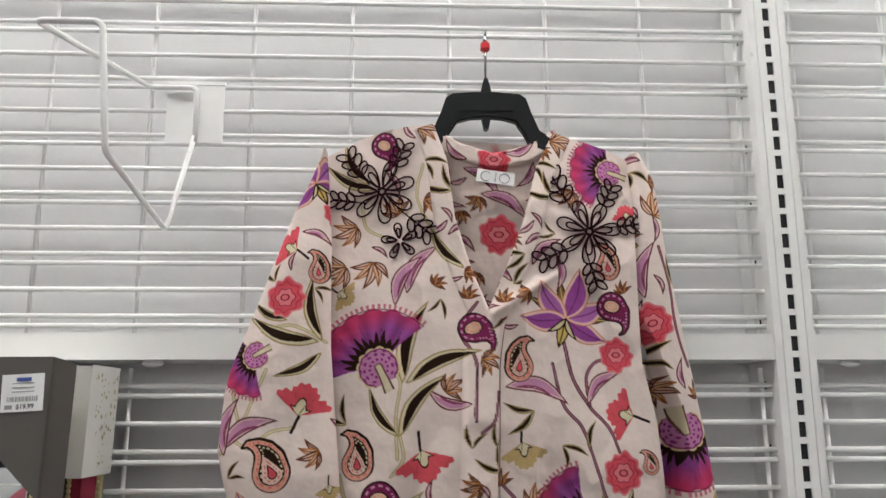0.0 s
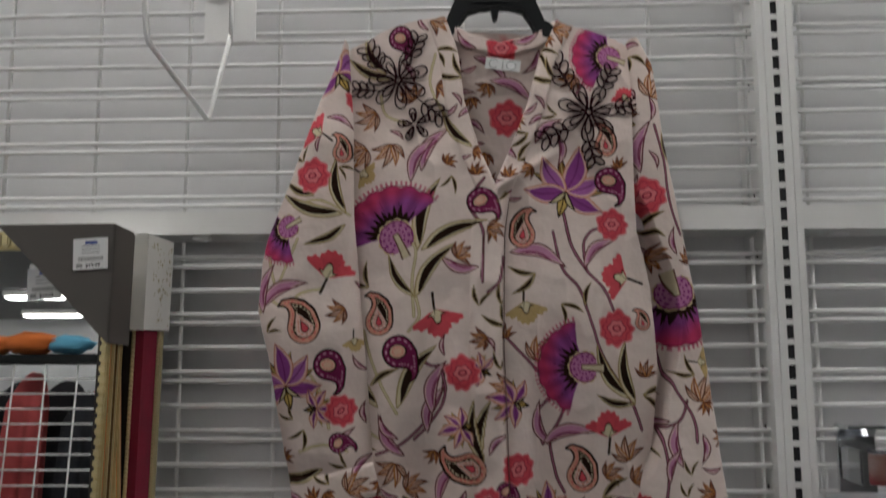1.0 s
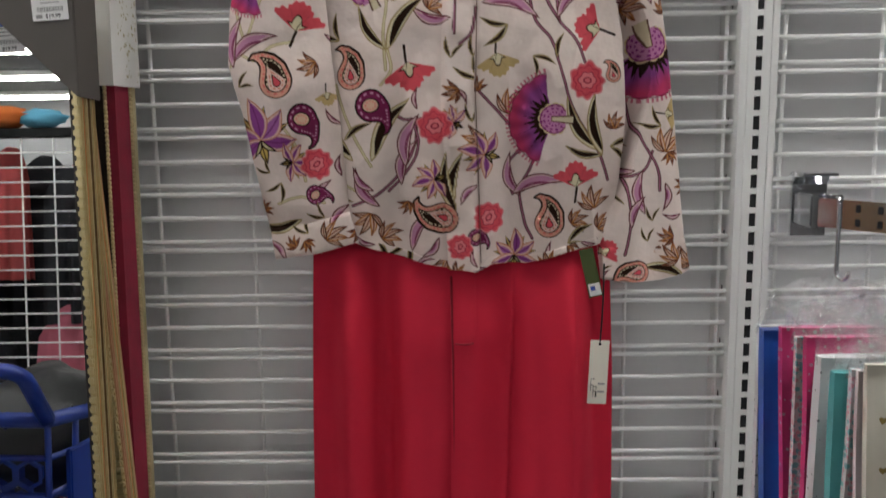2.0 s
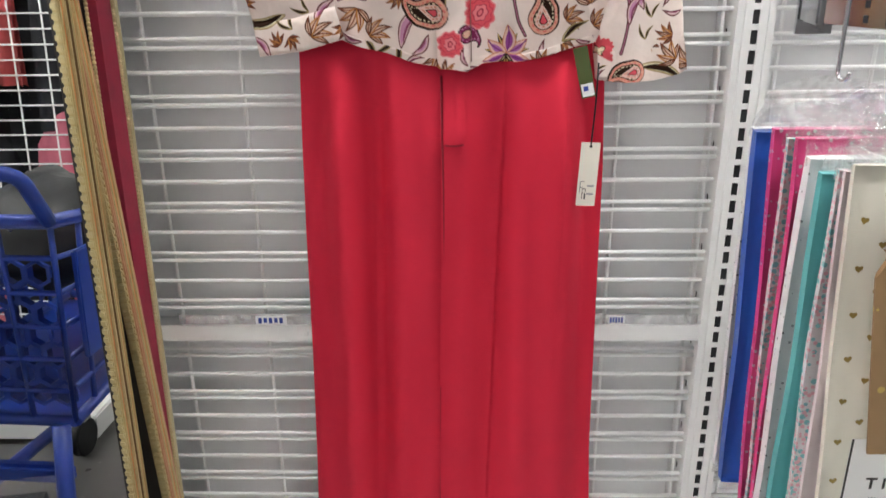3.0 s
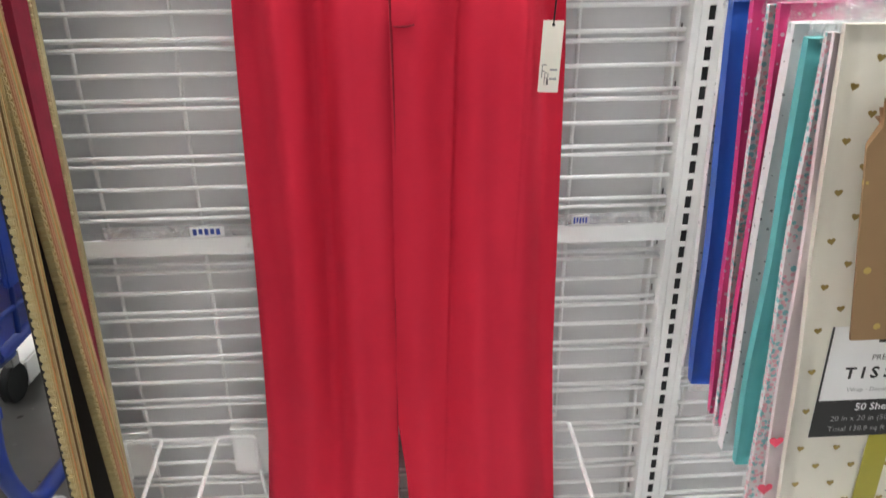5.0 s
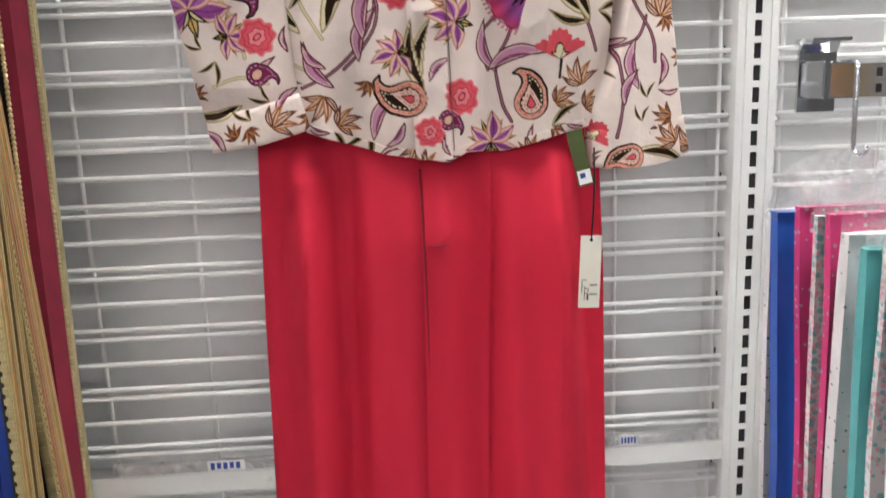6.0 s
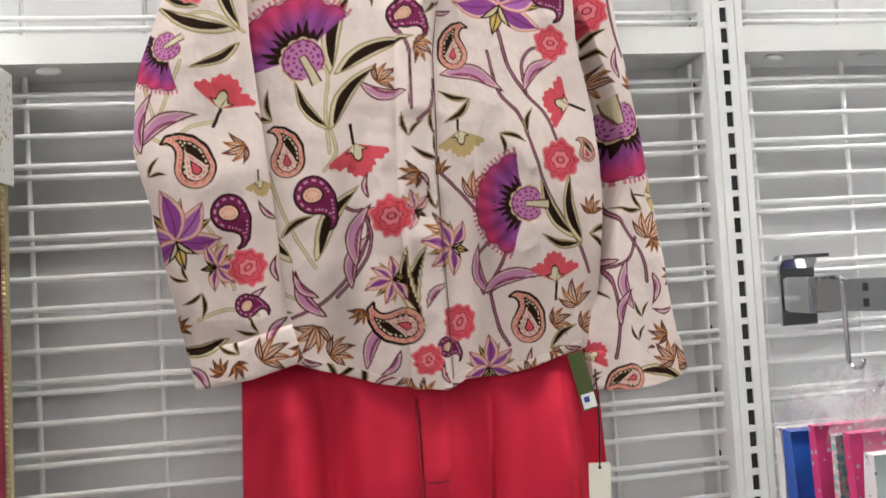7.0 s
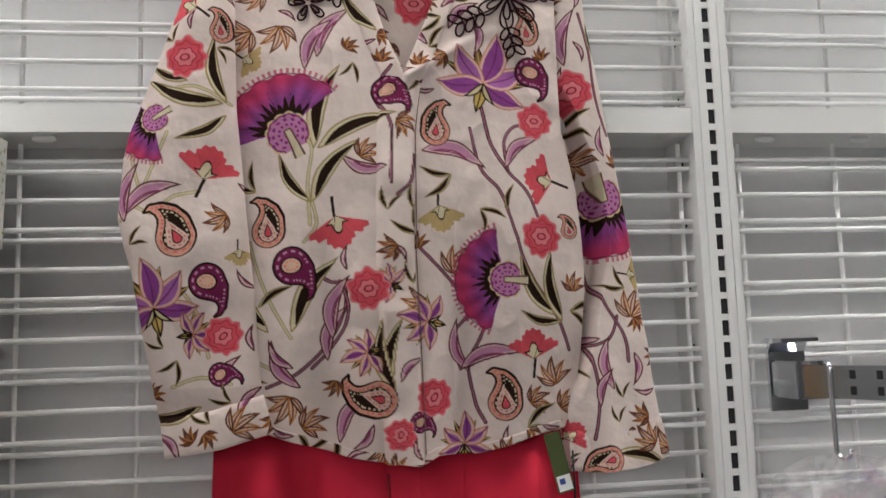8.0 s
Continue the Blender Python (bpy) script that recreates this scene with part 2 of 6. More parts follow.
def prism(bm, poly, axis, lo, hi, index=0):
    """A flat outline pushed through from lo to hi along an axis; the outline is in the other two axes, in order."""
    def put(a, b, c):
        return {"x": (c, a, b), "y": (a, c, b), "z": (a, b, c)}[axis]
    v0 = [bm.verts.new(put(a, b, lo)) for a, b in poly]
    v1 = [bm.verts.new(put(a, b, hi)) for a, b in poly]
    n = len(poly)
    fs = [bm.faces.new(v0), bm.faces.new(v1[::-1])]
    for i in range(n):
        fs.append(bm.faces.new((v0[(i + 1) % n], v0[i], v1[i], v1[(i + 1) % n])))
    for f in fs:
        f.material_index = index
    bmesh.ops.recalc_face_normals(bm, faces=fs)
    return bm


def ball(bm, c, r, scale=(1, 1, 1), seg=16, index=0, lump=0.0):
    q = bmesh.ops.create_uvsphere(bm, u_segments=seg, v_segments=max(6, seg // 2 + 2), radius=1.0)
    for v in q["verts"]:
        d = v.co.copy()
        k = 1 + lump * noise.noise(d * 2.2 + Vector(c) * 9) + 0.4 * lump * noise.noise(d * 7 + Vector(c) * 5)
        v.co = Vector(c) + Vector((d.x * scale[0], d.y * scale[1], d.z * scale[2])) * r * k
    for f in {f for v in q["verts"] for f in v.link_faces}:
        f.material_index = index
        f.smooth = True
    return bm


def text(name, body, size, material, parent, m, align="CENTER", bold=0.0):
    """Built-in lettering turned into a flat mesh."""
    cu = bpy.data.curves.new(name, "FONT")
    cu.body, cu.size, cu.align_x, cu.align_y = body, size, align, "CENTER"
    cu.offset = bold
    cu.resolution_u = 2
    tmp = bpy.data.objects.new(name, cu)
    me = bpy.data.meshes.new_from_object(tmp)
    bpy.data.objects.remove(tmp)
    me.materials.clear()
    me.materials.append(material)
    ob = new(name, me)
    ob.parent = parent
    ob.matrix_basis = m
    return ob


def lerp_table(table, z):
    zs = [a for a, b in table]
    return np.interp(z, zs, [b for a, b in table])


# ---- setting ----
WALL_Y = 1.185     # white back panel
WIRE_Y = 1.120     # grid wires
SHELF_Z = 0.205

tagged(part("floor", boxed(-9, 9, -10, 1.6, -0.1, 0.0), M_FLOOR), "grey speckled vinyl floor of the shop hall", "floor", kind="structure")
tagged(part("ceiling", boxed(-9, 9, -10, 1.6, CEILING_Z, CEILING_Z + 0.1), M_CEIL), "dark grey open shop ceiling", "ceiling", kind="structure")
tagged(part("wall_south", boxed(-9, 9, -10.1, -10, 0, CEILING_Z), M_WALL), "plain painted far wall of the shop", "wall", kind="structure")
tagged(part("wall_west", boxed(-9.1, -9, -10, 1.6, 0, CEILING_Z), M_WALL), "plain painted side wall of the shop", "wall", kind="structure")
tagged(part("wall_east", boxed(9, 9.1, -10, 1.6, 0, CEILING_Z), M_WALL), "plain painted side wall of the shop", "wall", kind="structure")
tagged(part("wall_north", boxed(-9, 9, 1.6, 1.7, 0, CEILING_Z), M_WALL), "painted wall behind the shelving", "wall", kind="structure")

# ceiling fixtures in rows along the aisle
lamp = thing("ceiling_light", "long white fluorescent ceiling fixture, switched on", "ceiling light", (0, 0, CEILING_Z - 0.06), "ceiling lights")
part("housing", boxed(-0.62, 0.62, -0.10, 0.10, 0.0, 0.06, bevel=0.006), M_STEEL, lamp)
part("diffuser", boxed(-0.60, 0.60, -0.07, 0.07, -0.03, -0.002, bevel=0.008), M_LAMP, lamp)
first = True
for j, row_y in enumerate((0.58, -3.2, -4.7, -6.2, -7.7, -9.2)):
    for i in range(-5, 6) if j == 0 else range(5):
        lamp_x = i * 1.32 - 0.3 if j == 0 else (-1.5 - 1.75 * i if i < 4 else 3.2) - (0.6 if j % 2 else 0.0)
        place = Matrix.Translation((lamp_x, row_y, CEILING_Z - 0.06))
        if first:
            lamp.matrix_basis = place
            first = False
        else:
            copy_thing(lamp, place)


# ---- the gondola wall ----
back = tagged(part("wall_back_panel", boxed(-1.9, 1.9, WALL_Y, WALL_Y + 0.012, 0.05, 2.35), M_BACK), "white painted steel back panel behind the wire grid", "back panel", kind="structure")


def bar_mesh(length, radius, axis, sides=8):
    bm = bmesh.new()
    d = {"x": Vector((1, 0, 0)), "z": Vector((0, 0, 1))}[axis]
    tube(bm, [d * 0, d * length], radius, sides)
    me = bpy.data.meshes.new("wire")
    bm.to_mesh(me)
    bm.free()
    me.materials.append(M_WIRE)
    return me


def grid_panel(x0, x1, z0, z1, pair0, upright_xs, rail, lows=()):
    """One welded wire panel: pairs and single wires every 76 mm, uprights behind them, and a flat rail below."""
    g = thing("wire_grid_panel", "white powder-coated wire grid panel on the gondola wall", "grid panel", ((x0 + x1) / 2, WIRE_Y, z0), "wire grid panels")
    ox, oz = (x0 + x1) / 2, z0
    hm, vm = bar_mesh(x1 - x0, 0.0031, "x"), bar_mesh(z1 - z0, 0.0028, "z")
    zs = []
    k = 0
    while pair0 + k * 0.0762 < z1:
        c = pair0 + k * 0.0762
        zs += [c - 0.0058, c + 0.0058]
        if c + 0.0381 < z1:
            zs.append(c + 0.0381)
        k += 1
    for z in list(lows) + zs:
        w = new("wire", hm)
        w.parent, w.location = g, (x0 - ox, 0, z - oz)
    for x in upright_xs:
        w = new("upright_wire", vm)
        w.parent, w.location = g, (x - ox, 0.0057, 0)
    if rail:
        bm = bmesh.new()
        # unseen flange carried back to the panel, added to shade the strip below
        prism(bm, [(-0.016, 0.0), (-0.016, rail), (-0.0145, rail), (-0.0145, 0.0015), (0.0645, 0.0015), (0.0645, 0.0)], "x", x0 - ox - 0.004, x1 - ox + 0.002)
        part("rail", bm, M_STEEL, g)
        for kx in np.arange(x0 + 0.05, x1 - 0.03, 0.0635 * 2):
            bm = bmesh.new()
            ball(bm, (0, 0, 0), 0.011, (1.2, 0.6, 0.45), 12)
            part("clip", bm, M_WIRE, g, m=Matrix.Translation((kx - ox, 0.004, -0.003)))
    return g


LEFT_XS = [-0.327 + 0.127 * k for k in range(-4, 7)]
RIGHT_XS = [0.512 + 0.127 * k for k in range(0, 8)]
for (xa, xb, xs) in ((-0.86, 0.4455, LEFT_XS), (0.4985, 1.40, RIGHT_XS)):
    grid_panel(xa, xb, 1.569, 2.33, 1.6161, xs, 0.031)
    grid_panel(xa, xb, 0.7935, 1.560, 0.8475, xs, 0.026)
    grid_panel(xa, xb, 0.212, 0.787, 0.2330, xs, 0.0, (0.215,))


def upright(x):
    """A slotted shelving upright: folded channel with a row of slots an inch apart."""
    u = thing("slotted_upright", "white steel gondola upright with black slots", "upright", (x, 1.10, SHELF_Z), "gondola uprights", "")
    bm = bmesh.new()
    H = 2.12
    for s in (-1, 1):
        prism(bm, [(s * 0.0045, 0.0), (s * 0.0145, 0.0), (s * 0.0145, 0.0016), (s * 0.0155, 0.0016), (s * 0.0155, 0.0), (s * 0.0245, 0.0), (s * 0.0245, 0.084), (s * 0.0045, 0.084)], "z", 0.0, H)
    n = int(H / 0.0254)
    for k in range(n):
        z = SLOT0 + k * 0.0254
        prism(bm, [(-0.0046, 0.0003), (0.0046, 0.0003), (0.0046, 0.0018), (-0.0046, 0.0018)], "z", z - 0.0038, z + 0.0038)
    part("channel", bm, M_STEEL, u)
    # black block close behind the face, in place of the channel's inner shade
    part("slot_shade_block", boxed(-0.0044, 0.0044, 0.0022, 0.0195, 0.0, H), M_HOLE_SHADE, u)
    # thin raised black boxes painted for the dark of the side holes
    bm = bmesh.new()
    for k in range(int(H / 0.0762)):
        z = SLOT0 + k * 0.0762 + 0.01
        box(bm, -0.0249, -0.0245, 0.034, 0.038, z, z + 0.010)
        box(bm, -0.0249, -0.0245, 0.048, 0.051, z + 0.002, z + 0.007)
    part("side_slot_shade", bm, M_HOLE_SHADE, u)
    return u


SLOT0 = (2.02 - SHELF_Z + 0.0127) % 0.0254
upright(0.4695)
upright(-0.885)
upright(1.425)

# base shelf, in two lengths
for xa, xb in ((-0.86, 0.4685), (0.4705, 1.40)):
    sh = thing("base_shelf", "white steel base shelf with rows of small holes", "shelf", ((xa + xb) / 2, 0.85, SHELF_Z - 0.03), "base shelves")
    ox = (xa + xb) / 2
    part("deck", boxed(xa - ox, xb - ox, -0.42, 0.312, 0.0, 0.03, bevel=0.002), M_SHELF, sh)
    part("kick_plate", boxed(xa - ox, xb - ox, -0.38, -0.37, -0.175, -0.001), M_STEEL, sh)
    # no recesses: flat black discs give the shade of the peg holes
    bm = bmesh.new()
    for row, yy in enumerate((0.222, 0.197, -0.370, -0.395)):
        for k in range(int((xb - xa) / 0.0254) - 1):
            cx = xa - ox + 0.02 + k * 0.0254 + (0.0127 if row % 2 else 0)
            bmesh.ops.create_circle(bm, cap_ends=True, segments=10, radius=0.0031, matrix=Matrix.Translation((cx, yy, 0.0303)))
    part("peg_hole_shade", bm, M_HOLE_SHADE, sh)
    part("back_strip", boxed(xa - ox, xb - ox, 0.262, 0.268, 0.0301, 0.036), M_STEEL, sh)


# clear ticket strip with shop labels on the middle rail
for xa, xb in ((-0.325, 0.44), (0.505, 1.38)):
    st = thing("ticket_strip", "clear plastic ticket strip clipped above the grid rail", "ticket strip", ((xa + xb) / 2, 1.103, 0.822), "ticket strips")
    ox = (xa + xb) / 2
    part("film", boxed(xa - ox, xb - ox, -0.0006, 0.0, 0.0, 0.017), M_FILM, st)
for lx, w in ((-0.187, 0.046), (0.322, 0.024)):
    lb = thing("shelf_label", "small white and blue shop label in the ticket strip", "label", (lx, 1.1005, 0.8295), "shelf labels")
    part("paper", boxed(-w / 2, w / 2, 0, 0.0005, -0.007, 0.007), M_PAPER, lb)
    bm = bmesh.new()
    for k in range(5):
        box(bm, -w * 0.42 + k * w * 0.17, -w * 0.42 + k * w * 0.17 + w * 0.11, -0.0004, -0.0001, -0.0045 + 0.001 * (k % 2), 0.0045)
    part("print_bars", bm, M_BLUEINK, lb)


# wire frame holders: a plate hooked on the grid and a bent wire cradle
def frame_holder(x, z, side, depth, label, front=None):
    """side -1: the cradle stands off to the plate's left, +1 to its right."""
    h = thing("frame_holder", label, "frame holder", (x, WIRE_Y - 0.004, z), "frame holders")
    part("plate", boxed(-0.036, 0.036, -0.0018, 0.0, -0.038, 0.038, bevel=0.0006), M_WIRE, h)
    part("hook_edge", boxed(-0.036, 0.036, -0.002, 0.012, 0.0402, 0.0445), M_WIRE, h)
    bm = bmesh.new()
    s = side
    pts = [(-0.003 * s, -0.007, -0.038), (-0.003 * s, -0.007, 0.034), (0.056 * s, -0.007, 0.034), (0.060 * s, -depth, 0.020), (-0.006 * s, -depth, 0.020), (-0.006 * s, -depth, -0.115), (-0.018 * s, -0.010, -0.150), (-0.003 * s, -0.007, -0.030)]
    if front is not None:
        (xl, xr, zt), (xb, zb), (xw, zw) = front
        pts[3:7] = [(xl, -depth, zt), (xr, -depth, zt), (xb, -depth, zb), (xw, -0.010, zw)]
    tube(bm, rounded([(p[0], p[1], p[2]) for p in pts], 0.010), 0.0032, 10)
    part("cradle_wire", bm, M_WIRE, h, smooth=True)
    return h


frame_holder(-0.268, 1.876, -1, 0.262, "empty white wire frame holder hooked on the upper grid", ((-0.081, -0.019, -0.007), (-0.007, -0.135), (-0.0245, -0.151)))
frame_holder(-0.165, 0.444, -1, 0.285, "empty white wire frame holder near the base shelf")
frame_holder(-0.360, 0.444, 1, 0.22, "white wire frame holder around the leaning mirror stack")
frame_holder(0.272, 0.444, 1, 0.285, "white wire frame holder half hidden by the trousers", ((0.060, 0.004, 0.020), (0.004, -0.205), (-0.010, -0.216)))



# ---- the blouse ----
# print motifs by kind: part of the garment, x, z, size, turn in degrees
FANS = [('l', -0.166, 1.571, 0.043, -153), ('b', -0.031, 1.555, 0.064, 118), ('b', 0.202, 1.393, 0.053, 177), ('r', 0.322, 1.487, 0.064, -72), ('b', 0.247, 1.793, 0.047, 165)]
ROSES = [('l', -0.135, 1.635, 0.020, 1), ('l', -0.098, 1.342, 0.018, 40), ('b', 0.051, 1.387, 0.020, 9), ('b', 0.240, 1.570, 0.018, 0), ('b', 0.242, 1.440, 0.021, -1), ('b', 0.119, 1.270, 0.018, 57), ('b', 0.082, 1.233, 0.015, 78), ('n', 0.112, 1.720, 0.022, 0), ('n', 0.106, 1.811, 0.018, 0), ('r', 0.287, 1.608, 0.022, 20), ('l', -0.080, 1.737, 0.015, 0)]
CARNATIONS = [('l', -0.113, 1.518, 0.024, 71), ('b', 0.021, 1.452, 0.025, -76), ('b', 0.245, 1.504, 0.023, 169), ('b', 0.231, 1.319, 0.023, 92), ('l', -0.135, 1.694, 0.020, 150), ('b', 0.263, 1.740, 0.014, 117), ('r', 0.273, 1.223, 0.016, 36)]
YELLOWS = [('b', -0.072, 1.641, 0.015, -31), ('b', 0.130, 1.463, 0.020, -82), ('l', -0.081, 1.424, 0.012, -81), ('r', 0.354, 1.398, 0.015, -2)]
PAISLEYS = [('l', -0.149, 1.455, 0.028, 20), ('b', -0.054, 1.462, 0.025, -1), ('b', 0.048, 1.272, -0.027, 80), ('b', 0.128, 1.567, -0.023, 0), ('b', 0.197, 1.271, 0.025, -2), ('b', 0.235, 1.682, 0.020, 0), ('l', -0.099, 1.671, 0.017, 0), ('r', 0.303, 1.192, 0.021, 98), ('b', 0.275, 1.452, 0.013, 9)]
DARK_PAISLEYS = [('l', -0.110, 1.397, 0.023, 9), ('b', -0.024, 1.413, 0.025, 19), ('b', 0.242, 1.627, 0.022, 11), ('b', 0.079, 1.602, 0.022, 31), ('b', -0.025, 1.824, 0.020, 1), ('b', 0.105, 1.247, 0.014, 38), ('l', -0.099, 1.304, 0.015, 60)]
LILIES = [('l', -0.168, 1.372, 0.042, 105), ('b', 0.184, 1.613, 0.048, 73), ('b', 0.049, 1.319, 0.024, -162), ('b', 0.113, 1.350, 0.028, 168), ('b', 0.153, 1.218, 0.028, 88), ('l', -0.107, 1.770, 0.038, 120), ('l', -0.129, 1.344, 0.023, 9), ('b', 0.074, 1.391, 0.019, 149)]
ORANGES = [('b', -0.033, 1.276, 0.020, -121), ('b', 0.142, 1.401, 0.021, 58), ('b', 0.113, 1.371, 0.021, -161), ('l', -0.094, 1.467, 0.016, -160), ('b', 0.256, 1.278, 0.019, 97), ('b', -0.039, 1.681, 0.021, -109), ('b', -0.070, 1.675, 0.021, -159), ('b', -0.058, 1.724, 0.020, -159), ('b', 0.260, 1.252, 0.016, 27), ('r', 0.296, 1.737, 0.024, 58), ('r', 0.346, 1.349, 0.022, 71), ('r', 0.284, 1.454, 0.017, 97)]
LEAVES = [('b', -0.009, 1.481, 0.050, 121), ('b', -0.008, 1.481, 0.069, 52), ('b', -0.005, 1.540, 0.077, 72), ('b', -0.001, 1.540, 0.073, 22), ('b', -0.030, 1.343, 0.074, 57), ('b', -0.053, 1.343, 0.077, 117), ('l', -0.097, 1.585, 0.068, 159), ('l', -0.094, 1.573, 0.047, -154), ('l', -0.094, 1.586, 0.059, 99), ('b', 0.265, 1.346, 0.065, 98), ('b', 0.265, 1.346, 0.041, 164), ('b', 0.256, 1.353, 0.062, 120)]
LEAVES += [('b', -0.047, 1.776, 0.049, 118), ('b', -0.040, 1.769, 0.054, 150), ('b', 0.066, 1.671, 0.050, 127), ('b', 0.071, 1.274, 0.065, 80), ('b', 0.077, 1.274, 0.065, 99), ('l', -0.132, 1.609, 0.039, 150), ('b', 0.202, 1.468, 0.025, 73), ('r', 0.319, 1.202, 0.052, -17), ('l', -0.120, 1.270, 0.050, -172), ('r', 0.325, 1.645, 0.040, 107), ('b', -0.065, 1.370, 0.035, 29)]
PINK_LEAVES = [('l', -0.203, 1.468, 0.060, 26), ('l', -0.198, 1.462, 0.054, 76), ('b', 0.074, 1.516, 0.046, 159), ('b', -0.022, 1.284, 0.050, 119), ('b', 0.007, 1.312, 0.053, 69), ('b', -0.028, 1.304, 0.035, 129), ('b', 0.018, 1.224, 0.055, 58), ('b', 0.160, 1.295, 0.051, 103), ('b', 0.151, 1.298, 0.058, 13), ('b', 0.112, 1.535, 0.062, -15), ('b', 0.202, 1.516, 0.049, 39), ('b', 0.000, 1.642, 0.058, 56)]
PINK_LEAVES += [('b', -0.013, 1.628, 0.056, 61), ('r', 0.280, 1.638, 0.059, 77), ('r', 0.284, 1.584, 0.046, 97), ('r', 0.320, 1.270, 0.050, 92), ('r', 0.307, 1.326, 0.039, 169), ('r', 0.303, 1.252, 0.038, 66), ('n', 0.069, 1.803, 0.049, -41), ('n', 0.090, 1.771, 0.056, -31), ('b', 0.013, 1.335, 0.059, 74), ('l', -0.100, 1.287, 0.034, 60), ('l', -0.083, 1.260, 0.031, 49), ('b', 0.145, 1.675, 0.041, 40)]
PINK_LEAVES += [('b', 0.121, 1.655, 0.033, 109)]
STEMS = [
    ('b', [(-0.008, 1.456), (-0.011, 1.498), (-0.007, 1.542), (-0.025, 1.554)]),
    ('b', [(-0.015, 1.438), (-0.002, 1.456), (-0.008, 1.486)]),
    ('b', [(-0.030, 1.337), (-0.056, 1.385), (-0.073, 1.439)]),
    ('b', [(0.044, 1.397), (0.015, 1.395), (-0.003, 1.401), (-0.021, 1.384)]),
    ('b', [(0.026, 1.395), (0.027, 1.371), (0.011, 1.335), (-0.022, 1.301), (-0.057, 1.285)]),
    ('b', [(0.166, 1.561), (0.177, 1.516), (0.195, 1.491), (0.203, 1.468)]),
    ('b', [(0.201, 1.472), (0.226, 1.403), (0.259, 1.352), (0.273, 1.315)]),
    ('b', [(0.106, 1.429), (0.141, 1.392), (0.159, 1.367)]),
    ('b', [(0.151, 1.298), (0.140, 1.331), (0.159, 1.355)]),
]
STEMS += [
    ('l', [(-0.202, 1.464), (-0.177, 1.500), (-0.154, 1.554)]),
    ('l', [(-0.090, 1.585), (-0.126, 1.603), (-0.160, 1.597)]),
    ('r', [(0.288, 1.315), (0.318, 1.326), (0.329, 1.350)]),
    ('r', [(0.296, 1.217), (0.302, 1.265), (0.295, 1.314)]),
    ('b', [(0.080, 1.631), (0.061, 1.598), (0.078, 1.560), (0.077, 1.498)]),
    ('b', [(0.105, 1.529), (0.098, 1.498), (0.083, 1.485)]),
    ('l', [(-0.182, 1.494), (-0.188, 1.518), (-0.192, 1.548)]),
    ('b', [(-0.020, 1.708), (-0.046, 1.721), (-0.053, 1.748)]),
]
STEMS += [
    ('b', [(0.022, 1.396), (0.030, 1.370), (0.024, 1.345), (0.008, 1.322), (-0.010, 1.304)]),
    ('b', [(0.180, 1.585), (0.188, 1.545), (0.206, 1.512), (0.226, 1.490), (0.238, 1.462)]),
    ('b', [(0.205, 1.515), (0.203, 1.545), (0.214, 1.562), (0.232, 1.566)]),
    ('b', [(0.186, 1.372), (0.172, 1.330), (0.160, 1.300), (0.166, 1.262), (0.176, 1.240)]),
    ('b', [(0.160, 1.300), (0.184, 1.312), (0.206, 1.314)]),
    ('b', [(-0.040, 1.300), (-0.072, 1.318), (-0.078, 1.352)]),
    ('l', [(-0.190, 1.480), (-0.168, 1.470), (-0.150, 1.486), (-0.122, 1.492)]),
    ('l', [(-0.150, 1.400), (-0.130, 1.376), (-0.118, 1.350), (-0.112, 1.320)]),
    ('l', [(-0.150, 1.290), (-0.120, 1.300), (-0.090, 1.292)]),
    ('r', [(0.300, 1.420), (0.312, 1.370), (0.336, 1.330), (0.340, 1.300)]),
    ('r', [(0.300, 1.700), (0.310, 1.650), (0.316, 1.600), (0.330, 1.560)]),
    ('b', [(0.230, 1.795), (0.216, 1.770), (0.200, 1.742)]),
    ('b', [(0.020, 1.800), (0.012, 1.765), (0.022, 1.735), (0.040, 1.700)]),
]
CREAM = (0.76, 0.65, 0.605)
BROWN = (0.020, 0.008, 0.004)
MAUVE = (0.37, 0.125, 0.37)
PURPLE = (0.24, 0.055, 0.23)
MAGENTA = (0.50, 0.045, 0.13)
CORAL = (0.66, 0.085, 0.11)
PINK = (0.66, 0.25, 0.25)
STRAW = (0.60, 0.53, 0.31)
ORANGE = (0.50, 0.22, 0.06)
SOFT = 0.0005


